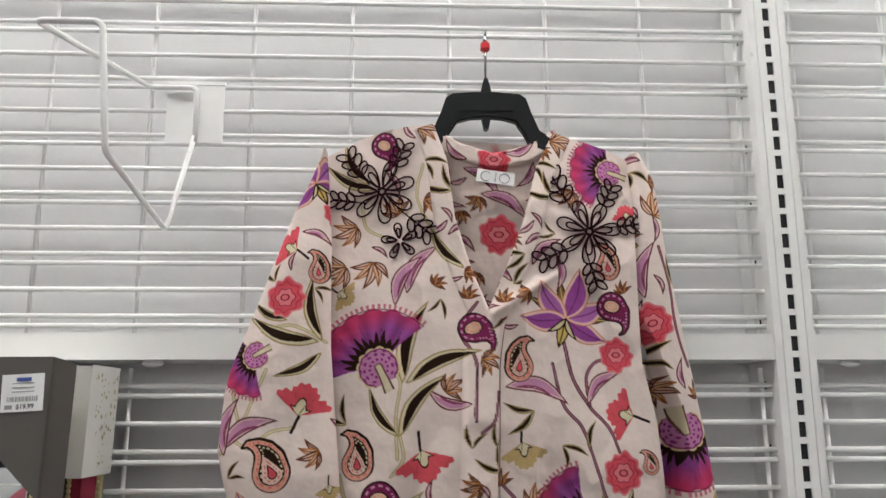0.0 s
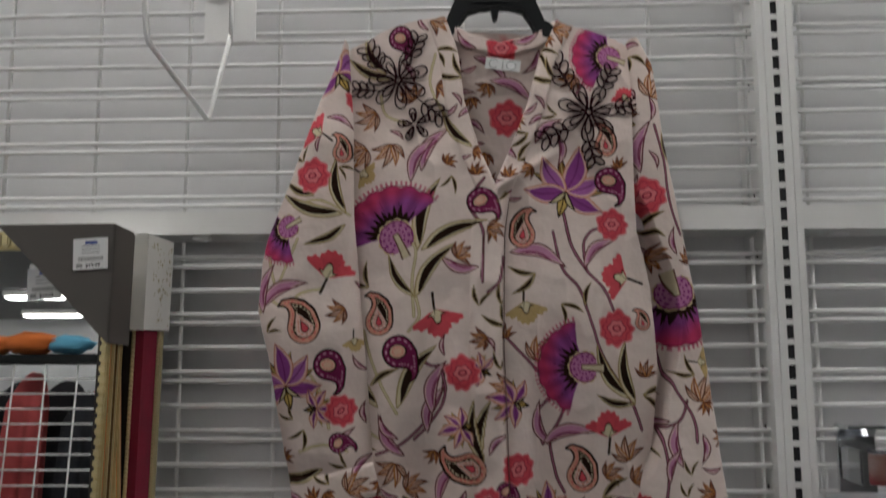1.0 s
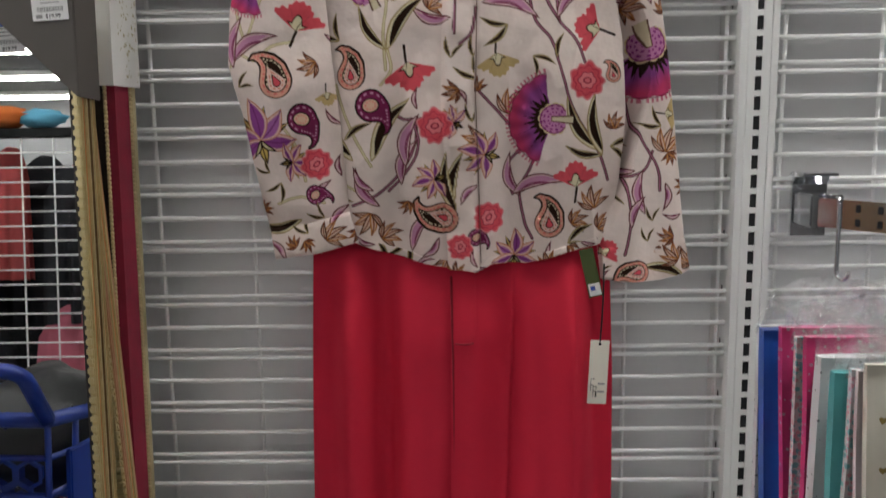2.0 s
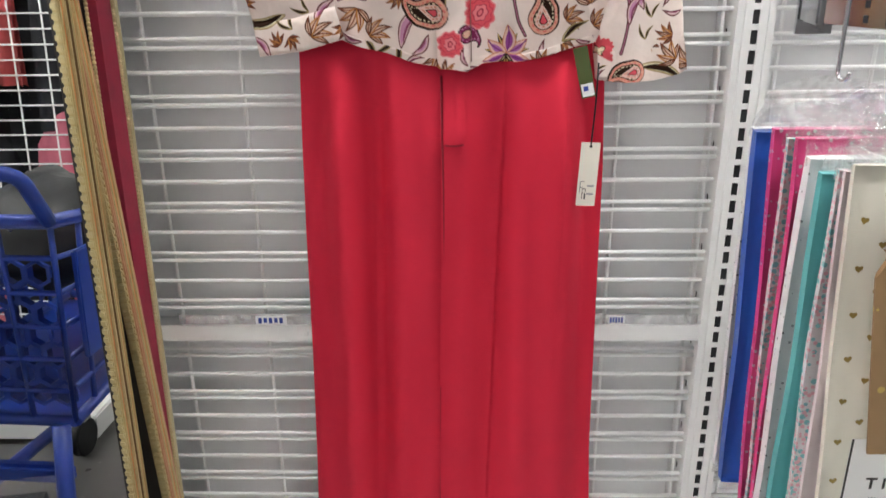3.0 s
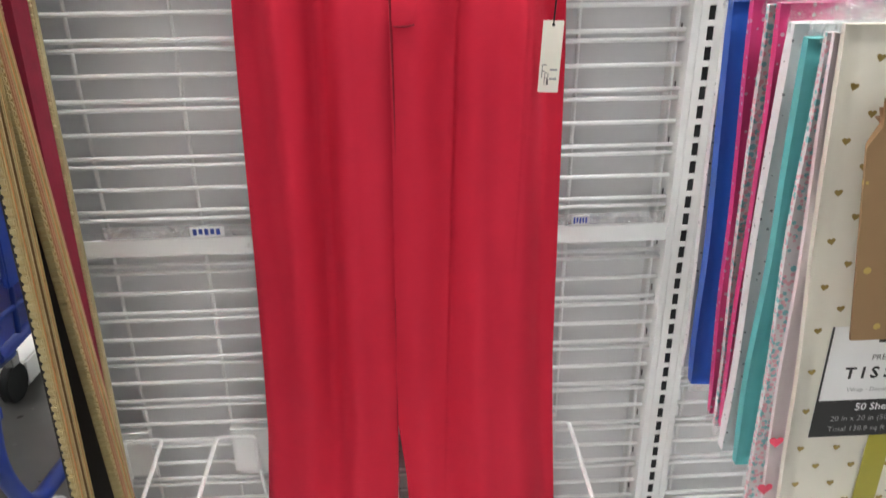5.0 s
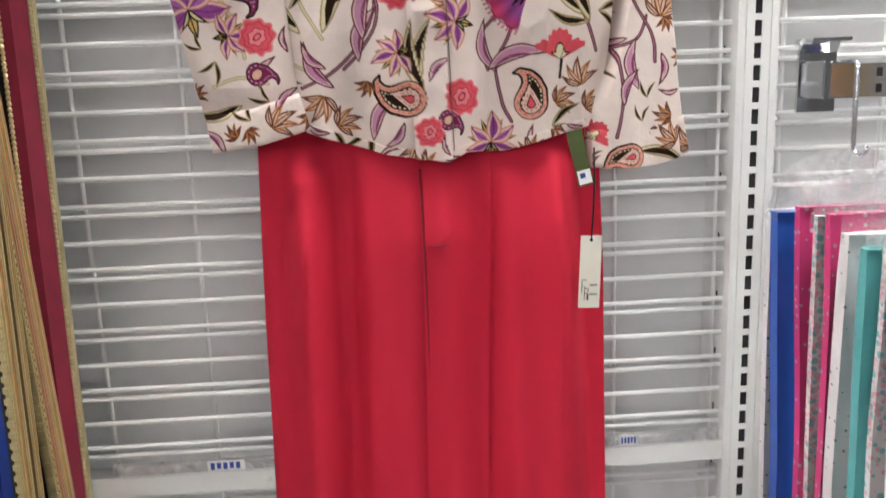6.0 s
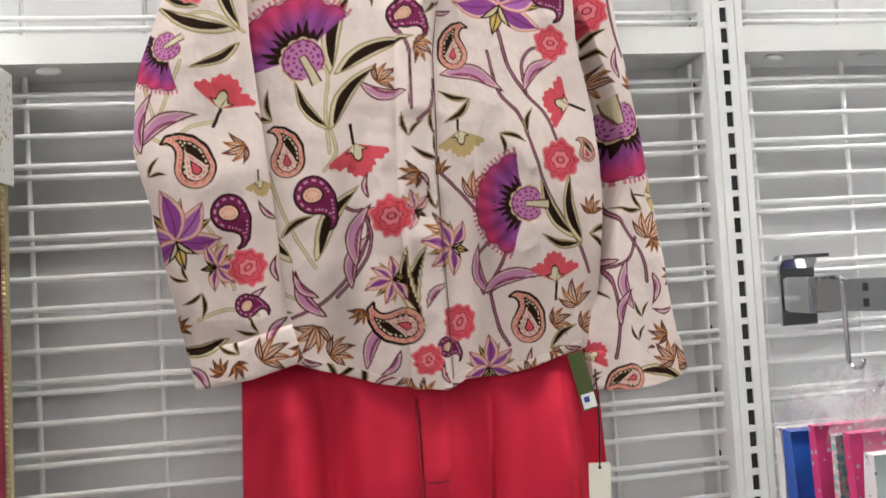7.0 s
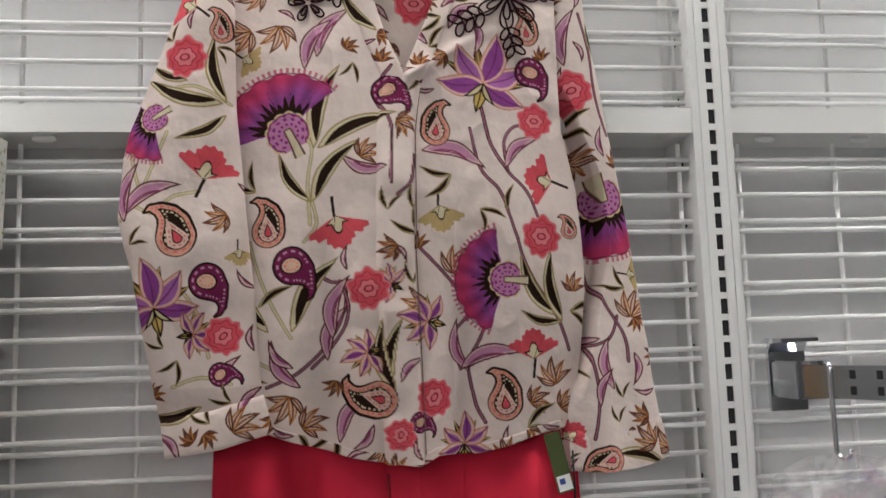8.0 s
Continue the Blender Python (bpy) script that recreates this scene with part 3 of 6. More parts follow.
class Print:
    """Paints the print on a sheet of points, motif by motif."""

    def __init__(self, X, Z, tag):
        # the drawing runs a little uneven, as printed by hand
        self.X = X + 0.0016 * ripple(X * 4, Z * 4, 61) + 0.0006 * ripple(X * 22, Z * 22, 62)
        self.Z = Z + 0.0016 * ripple(X * 4, Z * 4, 63) + 0.0006 * ripple(X * 22, Z * 22, 64)
        self.tag = tag
        self.C = np.empty((len(X), 3))
        self.C[:] = CREAM

    def near(self, x, z, size, turn, reach):
        idx = np.nonzero((abs(self.X - x) < size * reach) & (abs(self.Z - z) < size * reach))[0]
        c, s = math.cos(radians(turn)), math.sin(radians(turn))
        dx, dz = self.X[idx] - x, self.Z[idx] - z
        return idx, (c * dx + s * dz) / size, (-s * dx + c * dz) / size

    def lay(self, idx, d, col, size, strength=1.0):
        """Covers the points with signed distance d < 0 (in units of size) with a colour, or one colour a point."""
        a = np.clip(0.5 - d * size / SOFT, 0, 1)[:, None] * strength
        self.C[idx] = self.C[idx] * (1 - a) + np.asarray(col) * a

    def fan(self, x, z, s, turn):
        idx, u, v = self.near(x, z, s, turn, 1.35)
        if not len(idx):
            return
        r, th = np.hypot(u, v), np.arctan2(v, u)
        rim = 1.0 + 0.025 * np.cos(th * 17)
        wedge = abs(th) - 1.30 + 0.22 * (1 - r)
        mixk = np.clip((r - 0.66) / 0.30 + 0.40 * np.sin(th * 2.3 + 1.2) + 0.12 * np.sin(th * 11), 0, 1)[:, None]
        col = np.asarray(PURPLE) * (1 - mixk) + np.asarray(MAGENTA) * mixk
        col = col * (0.80 + 0.35 * np.clip(0.5 + 0.5 * np.sin(th * 17 + 2 * r), 0, 1)[:, None])
        self.lay(idx, np.maximum(r - rim, wedge), col, s)
        fringe = np.maximum(np.maximum(abs(r - 1.055) - 0.040, wedge), np.cos(th * 72) * 0.02 + 0.002)
        self.lay(idx, fringe, MAGENTA, s, 0.8)
        band = np.maximum(abs(r - 1.0) - 0.012, wedge)
        self.lay(idx, band, (0.16, 0.02, 0.05), s, 0.8)
        ray = np.maximum(abs(np.sin(th * 6.5 + 0.4)) * r - 0.055 * (1.02 - r), np.maximum(r - 0.82 - 0.12 * np.sin(th * 3), wedge))
        self.lay(idx, ray, BROWN, s)
        saw = abs(((th * 4.8 + 0.15 * np.sin(th * 5)) % 1.0) - 0.5) * 2
        spike = np.maximum(np.maximum(r - (0.43 + 0.26 * saw * (0.7 + 0.3 * np.sin(th * 9))), 0.28 - r), wedge + 0.06)
        self.lay(idx, spike, BROWN, s)
        du = np.hypot(u - 0.02, v)
        th2 = np.arctan2(v, u - 0.02)
        scallop = du - 0.325 - 0.035 * abs(np.cos(th2 * 6))
        self.lay(idx, np.maximum(scallop, -u - 0.24), (0.62, 0.50, 0.28), s)
        self.lay(idx, np.maximum(scallop + 0.035, -u - 0.24), (0.20, 0.03, 0.10), s)
        self.lay(idx, np.maximum(scallop + 0.060, -u - 0.24), (0.50, 0.20, 0.38), s)
        dots = np.maximum(np.cos(th2 * 12) * 0.06, np.maximum(np.sin(du * 75) * 0.05, du - 0.32))
        self.lay(idx, np.maximum(dots, -u - 0.20), (0.24, 0.03, 0.20), s)
        self.lay(idx, np.maximum(abs(v) - 0.060 * (1 + 1.2 * (0.1 - u)), np.maximum(u - 0.10, -u - 0.40)), (0.13, 0.06, 0.04), s)
        self.lay(idx, np.maximum(abs(v) - 0.038 * (1 + 1.2 * (0.1 - u)), np.maximum(u - 0.08, -u - 0.40)), (0.60, 0.53, 0.36), s)

    def rose(self, x, z, s, turn):
        idx, u, v = self.near(x, z, s, turn, 1.3)
        if not len(idx):
            return
        r, th = np.hypot(u, v), np.arctan2(v, u)
        edge = 1.0 + 0.075 * np.cos(th * 9 + 0.8 * np.sin(th * 3)) + 0.05 * np.cos(th * 4 + 1)
        self.lay(idx, r - edge, (0.68, 0.22, 0.24), s)
        self.lay(idx, r - edge + 0.10, CORAL, s)
        w1 = r - 0.74 - 0.07 * np.cos(th * 8 + 0.6)
        self.lay(idx, abs(w1) - 0.028, (0.42, 0.025, 0.06), s, 0.85)
        self.lay(idx, np.maximum(abs(np.sin(th * 4 + 0.3)) * r - 0.03, np.maximum(0.55 - r, r - 0.92)), (0.48, 0.04, 0.07), s, 0.6)
        w2 = np.hypot(u, v * 1.15) - 0.50 - 0.05 * np.cos(th * 6)
        self.lay(idx, w2, (0.70, 0.20, 0.22), s)
        self.lay(idx, abs(w2) - 0.03, (0.30, 0.015, 0.05), s, 0.9)
        w3 = np.hypot(u, v * 1.5) - 0.27
        self.lay(idx, w3, (0.26, 0.02, 0.05), s)
        self.lay(idx, w3 + 0.10, (0.66, 0.16, 0.18), s)

    def carnation(self, x, z, s, turn, col=CORAL):
        idx, u, v = self.near(x, z, s, turn, 2.0)
        if not len(idx):
            return
        w = u + 0.55
        r, th = np.hypot(w, v), np.arctan2(v, w)
        edge = 1.02 + 0.34 * abs(np.cos(th * 2.7)) ** 0.6 + 0.05 * np.cos(th * 25)
        self.lay(idx, np.maximum(r - edge, abs(th) - 1.12), col, s)
        self.lay(idx, np.maximum(np.maximum(abs(np.sin(th * 3.4 + 1.57)) * r - 0.05, np.maximum(0.4 - r, r - 1.0)), abs(th) - 1.1), tuple(0.66 * c for c in col), s, 0.7)
        # a split calyx on a short dark stalk
        self.lay(idx, np.maximum(abs(v + 0.15 * (u + 0.9)) - 0.065, abs(u + 0.93) - 0.42), BROWN, s)
        cup = np.maximum(r - 0.62 - 0.16 * np.cos(th * 5), abs(th) - 0.95)
        self.lay(idx, cup, BROWN, s)
        self.lay(idx, cup + 0.08, (0.66, 0.60, 0.40), s)
        self.lay(idx, np.maximum(np.maximum(abs(np.sin(th * 2.5 + 0.8)) * r - 0.04, r - 0.55), cup), BROWN, s)

    def paisley(self, x, z, s, turn, dark=False):
        flip, s = (-1 if s < 0 else 1), abs(s) * 1.17
        idx, u, v = self.near(x, z, s, turn - (15 if dark else 0), 1.6)
        if not len(idx):
            return
        u = u * flip
        # a round head that runs out into a curled tail: discs of falling size along a bent line
        if dark:
            line = [(-0.12, 0.0, 0.66), (0.16, -0.18, 0.50), (0.40, -0.50, 0.27), (0.47, -0.80, 0.17), (0.40, -1.05, 0.11), (0.24, -1.18, 0.07)]
        else:
            line = [(0.03, -0.34, 0.60), (0.10, 0.02, 0.50), (0.06, 0.32, 0.38), (-0.10, 0.58, 0.26), (-0.36, 0.74, 0.15), (-0.60, 0.68, 0.05)]
        k = np.linspace(0, len(line) - 1, 26)
        cx, cy, cr = (np.interp(k, range(len(line)), [p[n] for p in line]) for n in range(3))
        d = np.full(len(idx), 9.0)
        run = np.zeros(len(idx))
        for n in range(26):
            q = np.hypot(u - cx[n], v - cy[n]) - cr[n]
            run = np.where(q < d, n / 25, run)
            d = np.minimum(d, q)
        th = np.arctan2(v - cy[0], u - cx[0])
        beat = np.where(run > 0.04, run * 70, th * 11)
        if dark:
            self.lay(idx, d, BROWN, s)
            self.lay(idx, d + 0.07, (0.18, 0.018, 0.075), s)
            self.lay(idx, np.maximum(abs(d + 0.17) - 0.035, np.cos(beat) * 0.06), (0.55, 0.26, 0.40), s)
            w = np.hypot((u + 0.14) * 0.95, (v - 0.0) * 1.25) - 0.36
            self.lay(idx, w, BROWN, s)
            self.lay(idx, w + 0.06, (0.64, 0.42, 0.30), s)
            self.lay(idx, np.maximum(abs(w + 0.16) - 0.025, np.cos(th * 9) * 0.05), CORAL, s, 0.8)
            return
        rim = 0.035 + 0.075 * np.clip(0.45 + 0.6 * u + 0.5 * v, 0, 1)
        self.lay(idx, d, BROWN, s)
        self.lay(idx, d + rim, (0.66, 0.32, 0.24), s)
        self.lay(idx, np.maximum(abs(d + 0.155) - 0.028, np.cos(beat) * 0.05), (0.62, 0.10, 0.10), s, 0.8)
        self.lay(idx, d + 0.205, BROWN, s)
        self.lay(idx, np.maximum(abs(d + 0.275) - 0.026, np.cos(beat * 1.2) * 0.05), (0.62, 0.52, 0.36), s)
        # the drop inside, its point up
        t = np.clip((v + 0.40) / 0.62, 0, 1)
        w = np.hypot(u - 0.02 + 0.10 * t, np.minimum(v + 0.40, 0)) - 0.30 * (1 - t) ** 0.8 + np.clip(v - 0.22, 0, 9)
        self.lay(idx, w, (0.68, 0.46, 0.40), s)
        self.lay(idx, np.maximum(abs(w + 0.085) - 0.022, np.cos(th * 10) * 0.04), (0.50, 0.16, 0.10), s)
        self.lay(idx, w + 0.15, BROWN, s)
        self.lay(idx, w + 0.19, CORAL, s)

    def petal(self, x, z, length, turn, width, fill, rim, vein=None, bend=0.12, half=None, ring=None):
        idx, u, v = self.near(x, z, length, turn, 1.25)
        if not len(idx):
            return
        t = np.clip(u, 0, 1)
        v = v - bend * np.sin(t * math.pi)
        w = width * np.sin(math.pi * t ** 0.8) ** 0.9
        d = np.maximum(abs(v) - w, np.maximum(-u, u - 1))
        e = 0.0014 / length
        self.lay(idx, d, rim, length)
        if ring is not None:
            self.lay(idx, d + e * 0.9, ring, length)
            self.lay(idx, d + e * 3.0, fill, length)
        else:
            self.lay(idx, d + e * 1.3, fill, length)
        if half is not None:
            self.lay(idx, np.maximum(d + e * 2.4, -v - 0.55 * w), half, length)
        if vein is not None:
            self.lay(idx, np.maximum(abs(v) - e * 0.55, np.maximum(0.05 - u, u - 0.95)), vein, length)

    def lily(self, x, z, s, turn):
        for a in (-76, -26, 26, 76):
            self.petal(x, z, s * 0.95, turn + a, 0.13, (0.20, 0.11, 0.03), BROWN, (0.5, 0.36, 0.14), 0.0)
        for k, a in enumerate((-104, -52, 0, 52, 104)):
            self.petal(x, z, s * (1.05 if k != 2 else 1.2), turn + a, 0.24, MAUVE if k % 2 else (0.27, 0.06, 0.27), (0.50, 0.20, 0.10), (0.17, 0.03, 0.16), 0.08 * (1 if a > 0 else -1), ring=(0.70, 0.44, 0.38))
        self.petal(x, z, s * 0.7, turn + 180, 0.2, (0.60, 0.42, 0.12), BROWN, BROWN, 0.0)
        self.petal(x, z, s * 0.55, turn + 140, 0.14, STRAW, BROWN, None, 0.1)
        self.petal(x, z, s * 0.55, turn - 140, 0.14, STRAW, BROWN, None, -0.1)

    def orange(self, x, z, s, turn):
        for k, a in enumerate((-58, -28, 0, 30, 60)):
            self.petal(x, z, s * 1.35 * (1.15 - 0.004 * abs(a)), turn + a, 0.15, (0.70, 0.48, 0.37), (0.46, 0.19, 0.05) if k % 2 else (0.10, 0.035, 0.015), (0.20, 0.06, 0.03), 0.1, half=(0.56, 0.27, 0.14) if k % 2 else None)

    def leaf(self, x, z, s, turn):
        self.petal(x, z, s * 1.18, turn, 0.100, (0.66, 0.58, 0.38), (0.34, 0.25, 0.11), None, 0.10)
        c, w = math.cos(radians(turn)), math.sin(radians(turn))
        self.petal(x + 0.10 * s * c, z + 0.10 * s * w, s * 1.0, turn, 0.066, BROWN, BROWN, None, 0.115)

    def pink_leaf(self, x, z, s, turn):
        self.petal(x, z, s * 1.10, turn, 0.125, (0.68, 0.47, 0.47), (0.12, 0.025, 0.03), None, 0.16, half=(0.52, 0.24, 0.38))
        c, w = math.cos(radians(turn)), math.sin(radians(turn))
        self.petal(x + 0.14 * s * c - 0.02 * s * w, z + 0.14 * s * w + 0.02 * s * c, s * 0.74, turn, 0.040, (0.70, 0.52, 0.50), (0.24, 0.05, 0.12), None, 0.13)

    def stem(self, pts):
        pts = [np.asarray(p) for p in pts]
        fine = []
        for i in range(len(pts) - 1):
            a, b = pts[max(i - 1, 0)], pts[i]
            c, d = pts[i + 1], pts[min(i + 2, len(pts) - 1)]
            for t in np.linspace(0, 1, 9)[:-1]:
                fine.append(0.5 * (2 * b + (c - a) * t + (2 * a - 5 * b + 4 * c - d) * t * t + (3 * b - a - 3 * c + d) * t ** 3))
        fine.append(pts[-1])
        fine = np.array(fine)
        lo, hi = fine.min(0) - 0.005, fine.max(0) + 0.005
        idx = np.nonzero((self.X > lo[0]) & (self.X < hi[0]) & (self.Z > lo[1]) & (self.Z < hi[1]))[0]
        if not len(idx):
            return
        P = np.stack([self.X[idx], self.Z[idx]], 1)
        best = np.full(len(idx), 9.0)
        for a, b in zip(fine, fine[1:]):
            ab = b - a
            t = np.clip(((P - a) @ ab) / (ab @ ab + 1e-12), 0, 1)
            best = np.minimum(best, np.hypot(*(P - a - t[:, None] * ab).T))
        vine = pts[0][0] > 0.02
        self.lay(idx, best - 0.0020, (0.085, 0.025, 0.022) if vine else (0.42, 0.33, 0.16), 1.0)
        self.lay(idx, best - (0.0006 if vine else 0.0010), (0.40, 0.15, 0.24) if vine else (0.62, 0.55, 0.36), 1.0)

    def run(self):
        mine = lambda rows: [(r[1], r[2], r[3] * 1.08, r[4]) for r in rows if r[0] == self.tag]
        for tag, pts in STEMS:
            if tag == self.tag:
                self.stem(pts)
        for r in mine(PINK_LEAVES):
            self.pink_leaf(*r)
        for r in mine(LEAVES):
            self.leaf(*r)
        for r in mine(ORANGES):
            self.orange(*r)
        for r in mine(LILIES):
            self.lily(*r)
        for r in mine(FANS):
            self.fan(*r)
        for r in mine(PAISLEYS):
            self.paisley(*r)
        for r in mine(DARK_PAISLEYS):
            self.paisley(*r, dark=True)
        for r in mine(CARNATIONS):
            self.carnation(*r)
        for r in mine(YELLOWS):
            self.carnation(*r, col=(0.52, 0.375, 0.17))
        for r in mine(ROSES):
            self.rose(*r)
        # small line-drawn sprigs in the gaps
        rs = np.random.RandomState({"b": 3, "l": 5, "r": 7, "n": 9}[self.tag])
        cream = np.asarray(CREAM)
        for k in range(220):
            j = rs.randint(len(self.X))
            x, z, s, turn = self.X[j], self.Z[j], rs.uniform(0.011, 0.021), rs.uniform(0, 360)
            near = np.nonzero((abs(self.X - x) < s * 0.85) & (abs(self.Z - z) < s * 0.85))[0]
            if (abs(self.C[near] - cream).sum(1) > 0.08).mean() > 0.07:
                continue
            kind = rs.randint(3)
            bx, bz = x - 0.8 * s * math.cos(radians(turn)), z - 0.8 * s * math.sin(radians(turn))
            if kind == 0:
                self.pink_leaf(bx, bz, s * 1.9, turn)
            elif kind == 1:
                self.leaf(bx, bz, s * 1.7, turn + 20)
                self.leaf(bx, bz, s * 1.5, turn - 35)
            else:
                self.orange(bx, bz, s * 1.0, turn)
        return np.clip(self.C, 0, 1)


def sheet(name, X, Y, Z, parent, tag=None, keep=None, colors=None, material=None, thick=0.0):
    """A cloth part from a grid of places (rows, columns); its print is painted point by point."""
    nv, nu = X.shape
    co = np.stack([X, Y, Z], -1).reshape(-1, 3)
    i = np.arange(nv * nu).reshape(nv, nu)
    quads = np.stack([i[:-1, :-1], i[1:, :-1], i[1:, 1:], i[:-1, 1:]], -1).reshape(-1, 4)
    if keep is not None:
        kq = keep[:-1, :-1] & keep[1:, :-1] & keep[1:, 1:] & keep[:-1, 1:]
        quads = quads[kq.reshape(-1)]
    used = np.unique(quads)
    remap = np.full(nv * nu, -1)
    remap[used] = np.arange(len(used))
    co, quads = co[used], remap[quads]
    me = bpy.data.meshes.new(name)
    me.vertices.add(len(co))
    me.vertices.foreach_set("co", co.ravel())
    me.loops.add(quads.size)
    me.loops.foreach_set("vertex_index", quads.ravel().astype(np.int32))
    me.polygons.add(len(quads))
    me.polygons.foreach_set("loop_start", np.arange(0, quads.size, 4, dtype=np.int32))
    me.polygons.foreach_set("loop_total", np.full(len(quads), 4, dtype=np.int32))
    me.update(calc_edges=True)
    me.shade_smooth()
    if colors is None and tag:
        colors = Print(co[:, 0], co[:, 2], tag).run()
    elif colors is not None and len(colors) != len(co):
        colors = np.tile(np.asarray(colors), (len(co), 1)) if np.ndim(colors) == 1 else colors[used]
    if colors is not None:
        at = me.color_attributes.new("print", "FLOAT_COLOR", "POINT")
        at.data.foreach_set("color", np.concatenate([colors, np.ones((len(co), 1))], 1).ravel().astype(np.float32))
    me.materials.append(material or M_CLOTH)
    ob = new(name, me)
    ob.parent = parent
    return ob


def ripple(a, b, seed):
    """Smooth uneven waves over two coordinate arrays."""
    rs = np.random.RandomState(seed)
    out = np.zeros(np.shape(a))
    for k in range(7):
        fa, fb = rs.uniform(-1, 1, 2) * (8 + 9 * k)
        out += np.sin(fa * a + fb * b + rs.uniform(0, 6.3)) / (1.3 + k)
    return out / 2.2


STEP = 0.00085
blouse = thing("blouse", "cream cotton blouse with purple and coral floral paisley print", "blouse", (0, 0, 0))
HEM = [(-0.075, 1.246), (-0.054, 1.238), (-0.006, 1.2215), (0.029, 1.2095), (0.070, 1.2035), (0.102, 1.1995), (0.121, 1.209), (0.166, 1.207), (0.221, 1.221), (0.262, 1.231), (0.30, 1.236)]
BODY_L = [(1.18, -0.080), (1.238, -0.080), (1.291, -0.080), (1.397, -0.079), (1.488, -0.079), (1.58, -0.087), (1.695, -0.089), (1.756, -0.0936), (1.815, -0.098), (1.86, -0.098)]
BODY_R = [(1.18, 0.258), (1.233, 0.2656), (1.266, 0.281), (1.3145, 0.289), (1.40, 0.2946), (1.497, 0.2864), (1.562, 0.272), (1.65, 0.270), (1.724, 0.272), (1.80, 0.2735), (1.86, 0.2735)]
SHOULDER = [(-0.10, 1.813), (-0.055, 1.8354), (0.0, 1.849), (0.0244, 1.8495), (0.1816, 1.839), (0.2196, 1.8314), (0.254, 1.8209), (0.281, 1.8068)]
NECK_L = [(1.605, 0.0915), (1.612, 0.0890), (1.668, 0.0722), (1.7216, 0.0528), (1.7976, 0.0431), (1.84, 0.026), (1.87, 0.020)]
NECK_R = [(1.605, 0.0925), (1.615, 0.0950), (1.668, 0.1183), (1.722, 0.1394), (1.792, 0.158), (1.835, 0.1832), (1.87, 0.19)]


def body_depth(X, Z):
    """How far the front of the blouse stands off: full at the chest, falling back at the shoulders and sides."""
    c = (X - 0.10) / 0.20
    y = 1.058 + 0.020 * np.clip(abs(c), 0, 1.2) ** 2.2
    y += 0.019 * np.clip((Z - 1.54) / 0.31, 0, 1) ** 1.5
    y += 0.024 * np.clip((1.50 - Z) / 0.30, 0, 1) ** 1.4 - 0.006
    fold = np.clip((1.60 - Z) / 0.35, 0, 1)
    y += fold * (0.0085 * np.sin(X * 46 + 0.8 + 1.5 * (Z - 1.4)) + 0.0055 * np.sin(X * 83 - 4 * Z))
    y += 0.0055 * ripple(X, Z * 0.6, 5) + 0.0056 * ripple(X * 2.6, Z * 2.6, 8) + 0.0013 * ripple(X * 7, Z * 7, 9) - 0.0030 * (1 - abs(ripple(X * 3.1, Z * 2.2, 77))) ** 4
    # a pull line from the top button to the armhole
    line = (Z - 1.617) - 0.62 * (X - 0.098)
    y -= 0.007 * np.exp(-(line / 0.008) ** 2) * np.clip((0.20 - X) / 0.06, 0, 1) * (X > 0.095)
    return y


def grid(left, right, top, bottom, nu, nv):
    """Rows from top to bottom between two side lines; top and bottom are functions of x."""
    u = np.linspace(0, 1, nu)[None, :]
    v = np.linspace(0, 1, nv)[:, None]
    x = lerp_table(left, 1.5) * (1 - u) + lerp_table(right, 1.5) * u
    Z = top(x) * (1 - v) + bottom(x) * v
    for _ in range(6):
        X = lerp_table(left, Z) * (1 - u) + lerp_table(right, Z) * u
        Z = top(X) * (1 - v) + bottom(X) * v
    return X, Z


X, Z = grid(BODY_L, BODY_R, lambda x: lerp_table(SHOULDER, x), lambda x: lerp_table(HEM, x), int(0.36 / STEP), int(0.62 / STEP))
Y = body_depth(X, Z)
inside = (X > lerp_table(NECK_L, Z)) & (X < lerp_table(NECK_R, Z)) & (Z > 1.612)
sheet("front", X, Y, Z, blouse, "b", ~inside)

# back seen through the neck opening, and its inside
u = np.linspace(0, 1, 150)[None, :]
v = np.linspace(0, 1, 190)[:, None]
Xb = 0.012 + 0.19 * u + 0 * v
topb = 1.846 - 0.038 * np.clip(1 - ((Xb - 0.105) / 0.085) ** 2, 0, 1)
Zb = topb * (1 - v) + 1.56 * v
Yb = 1.094 + 0.010 * np.clip((1.80 - Zb) / 0.1, 0, 1) - 0.006 * np.cos((Xb - 0.105) * 18) + 0.0015 * ripple(Xb, Zb, 3)
sheet("back", Xb, Yb, Zb, blouse, "n")
sheet("back_lower", *(lambda a: (a[0], 1.106 + 0 * a[0], a[1]))(grid(BODY_L, BODY_R, lambda x: lerp_table(SHOULDER, x) - 0.004, lambda x: lerp_table(HEM, x) + 0.012, 40, 60)), blouse, "n")


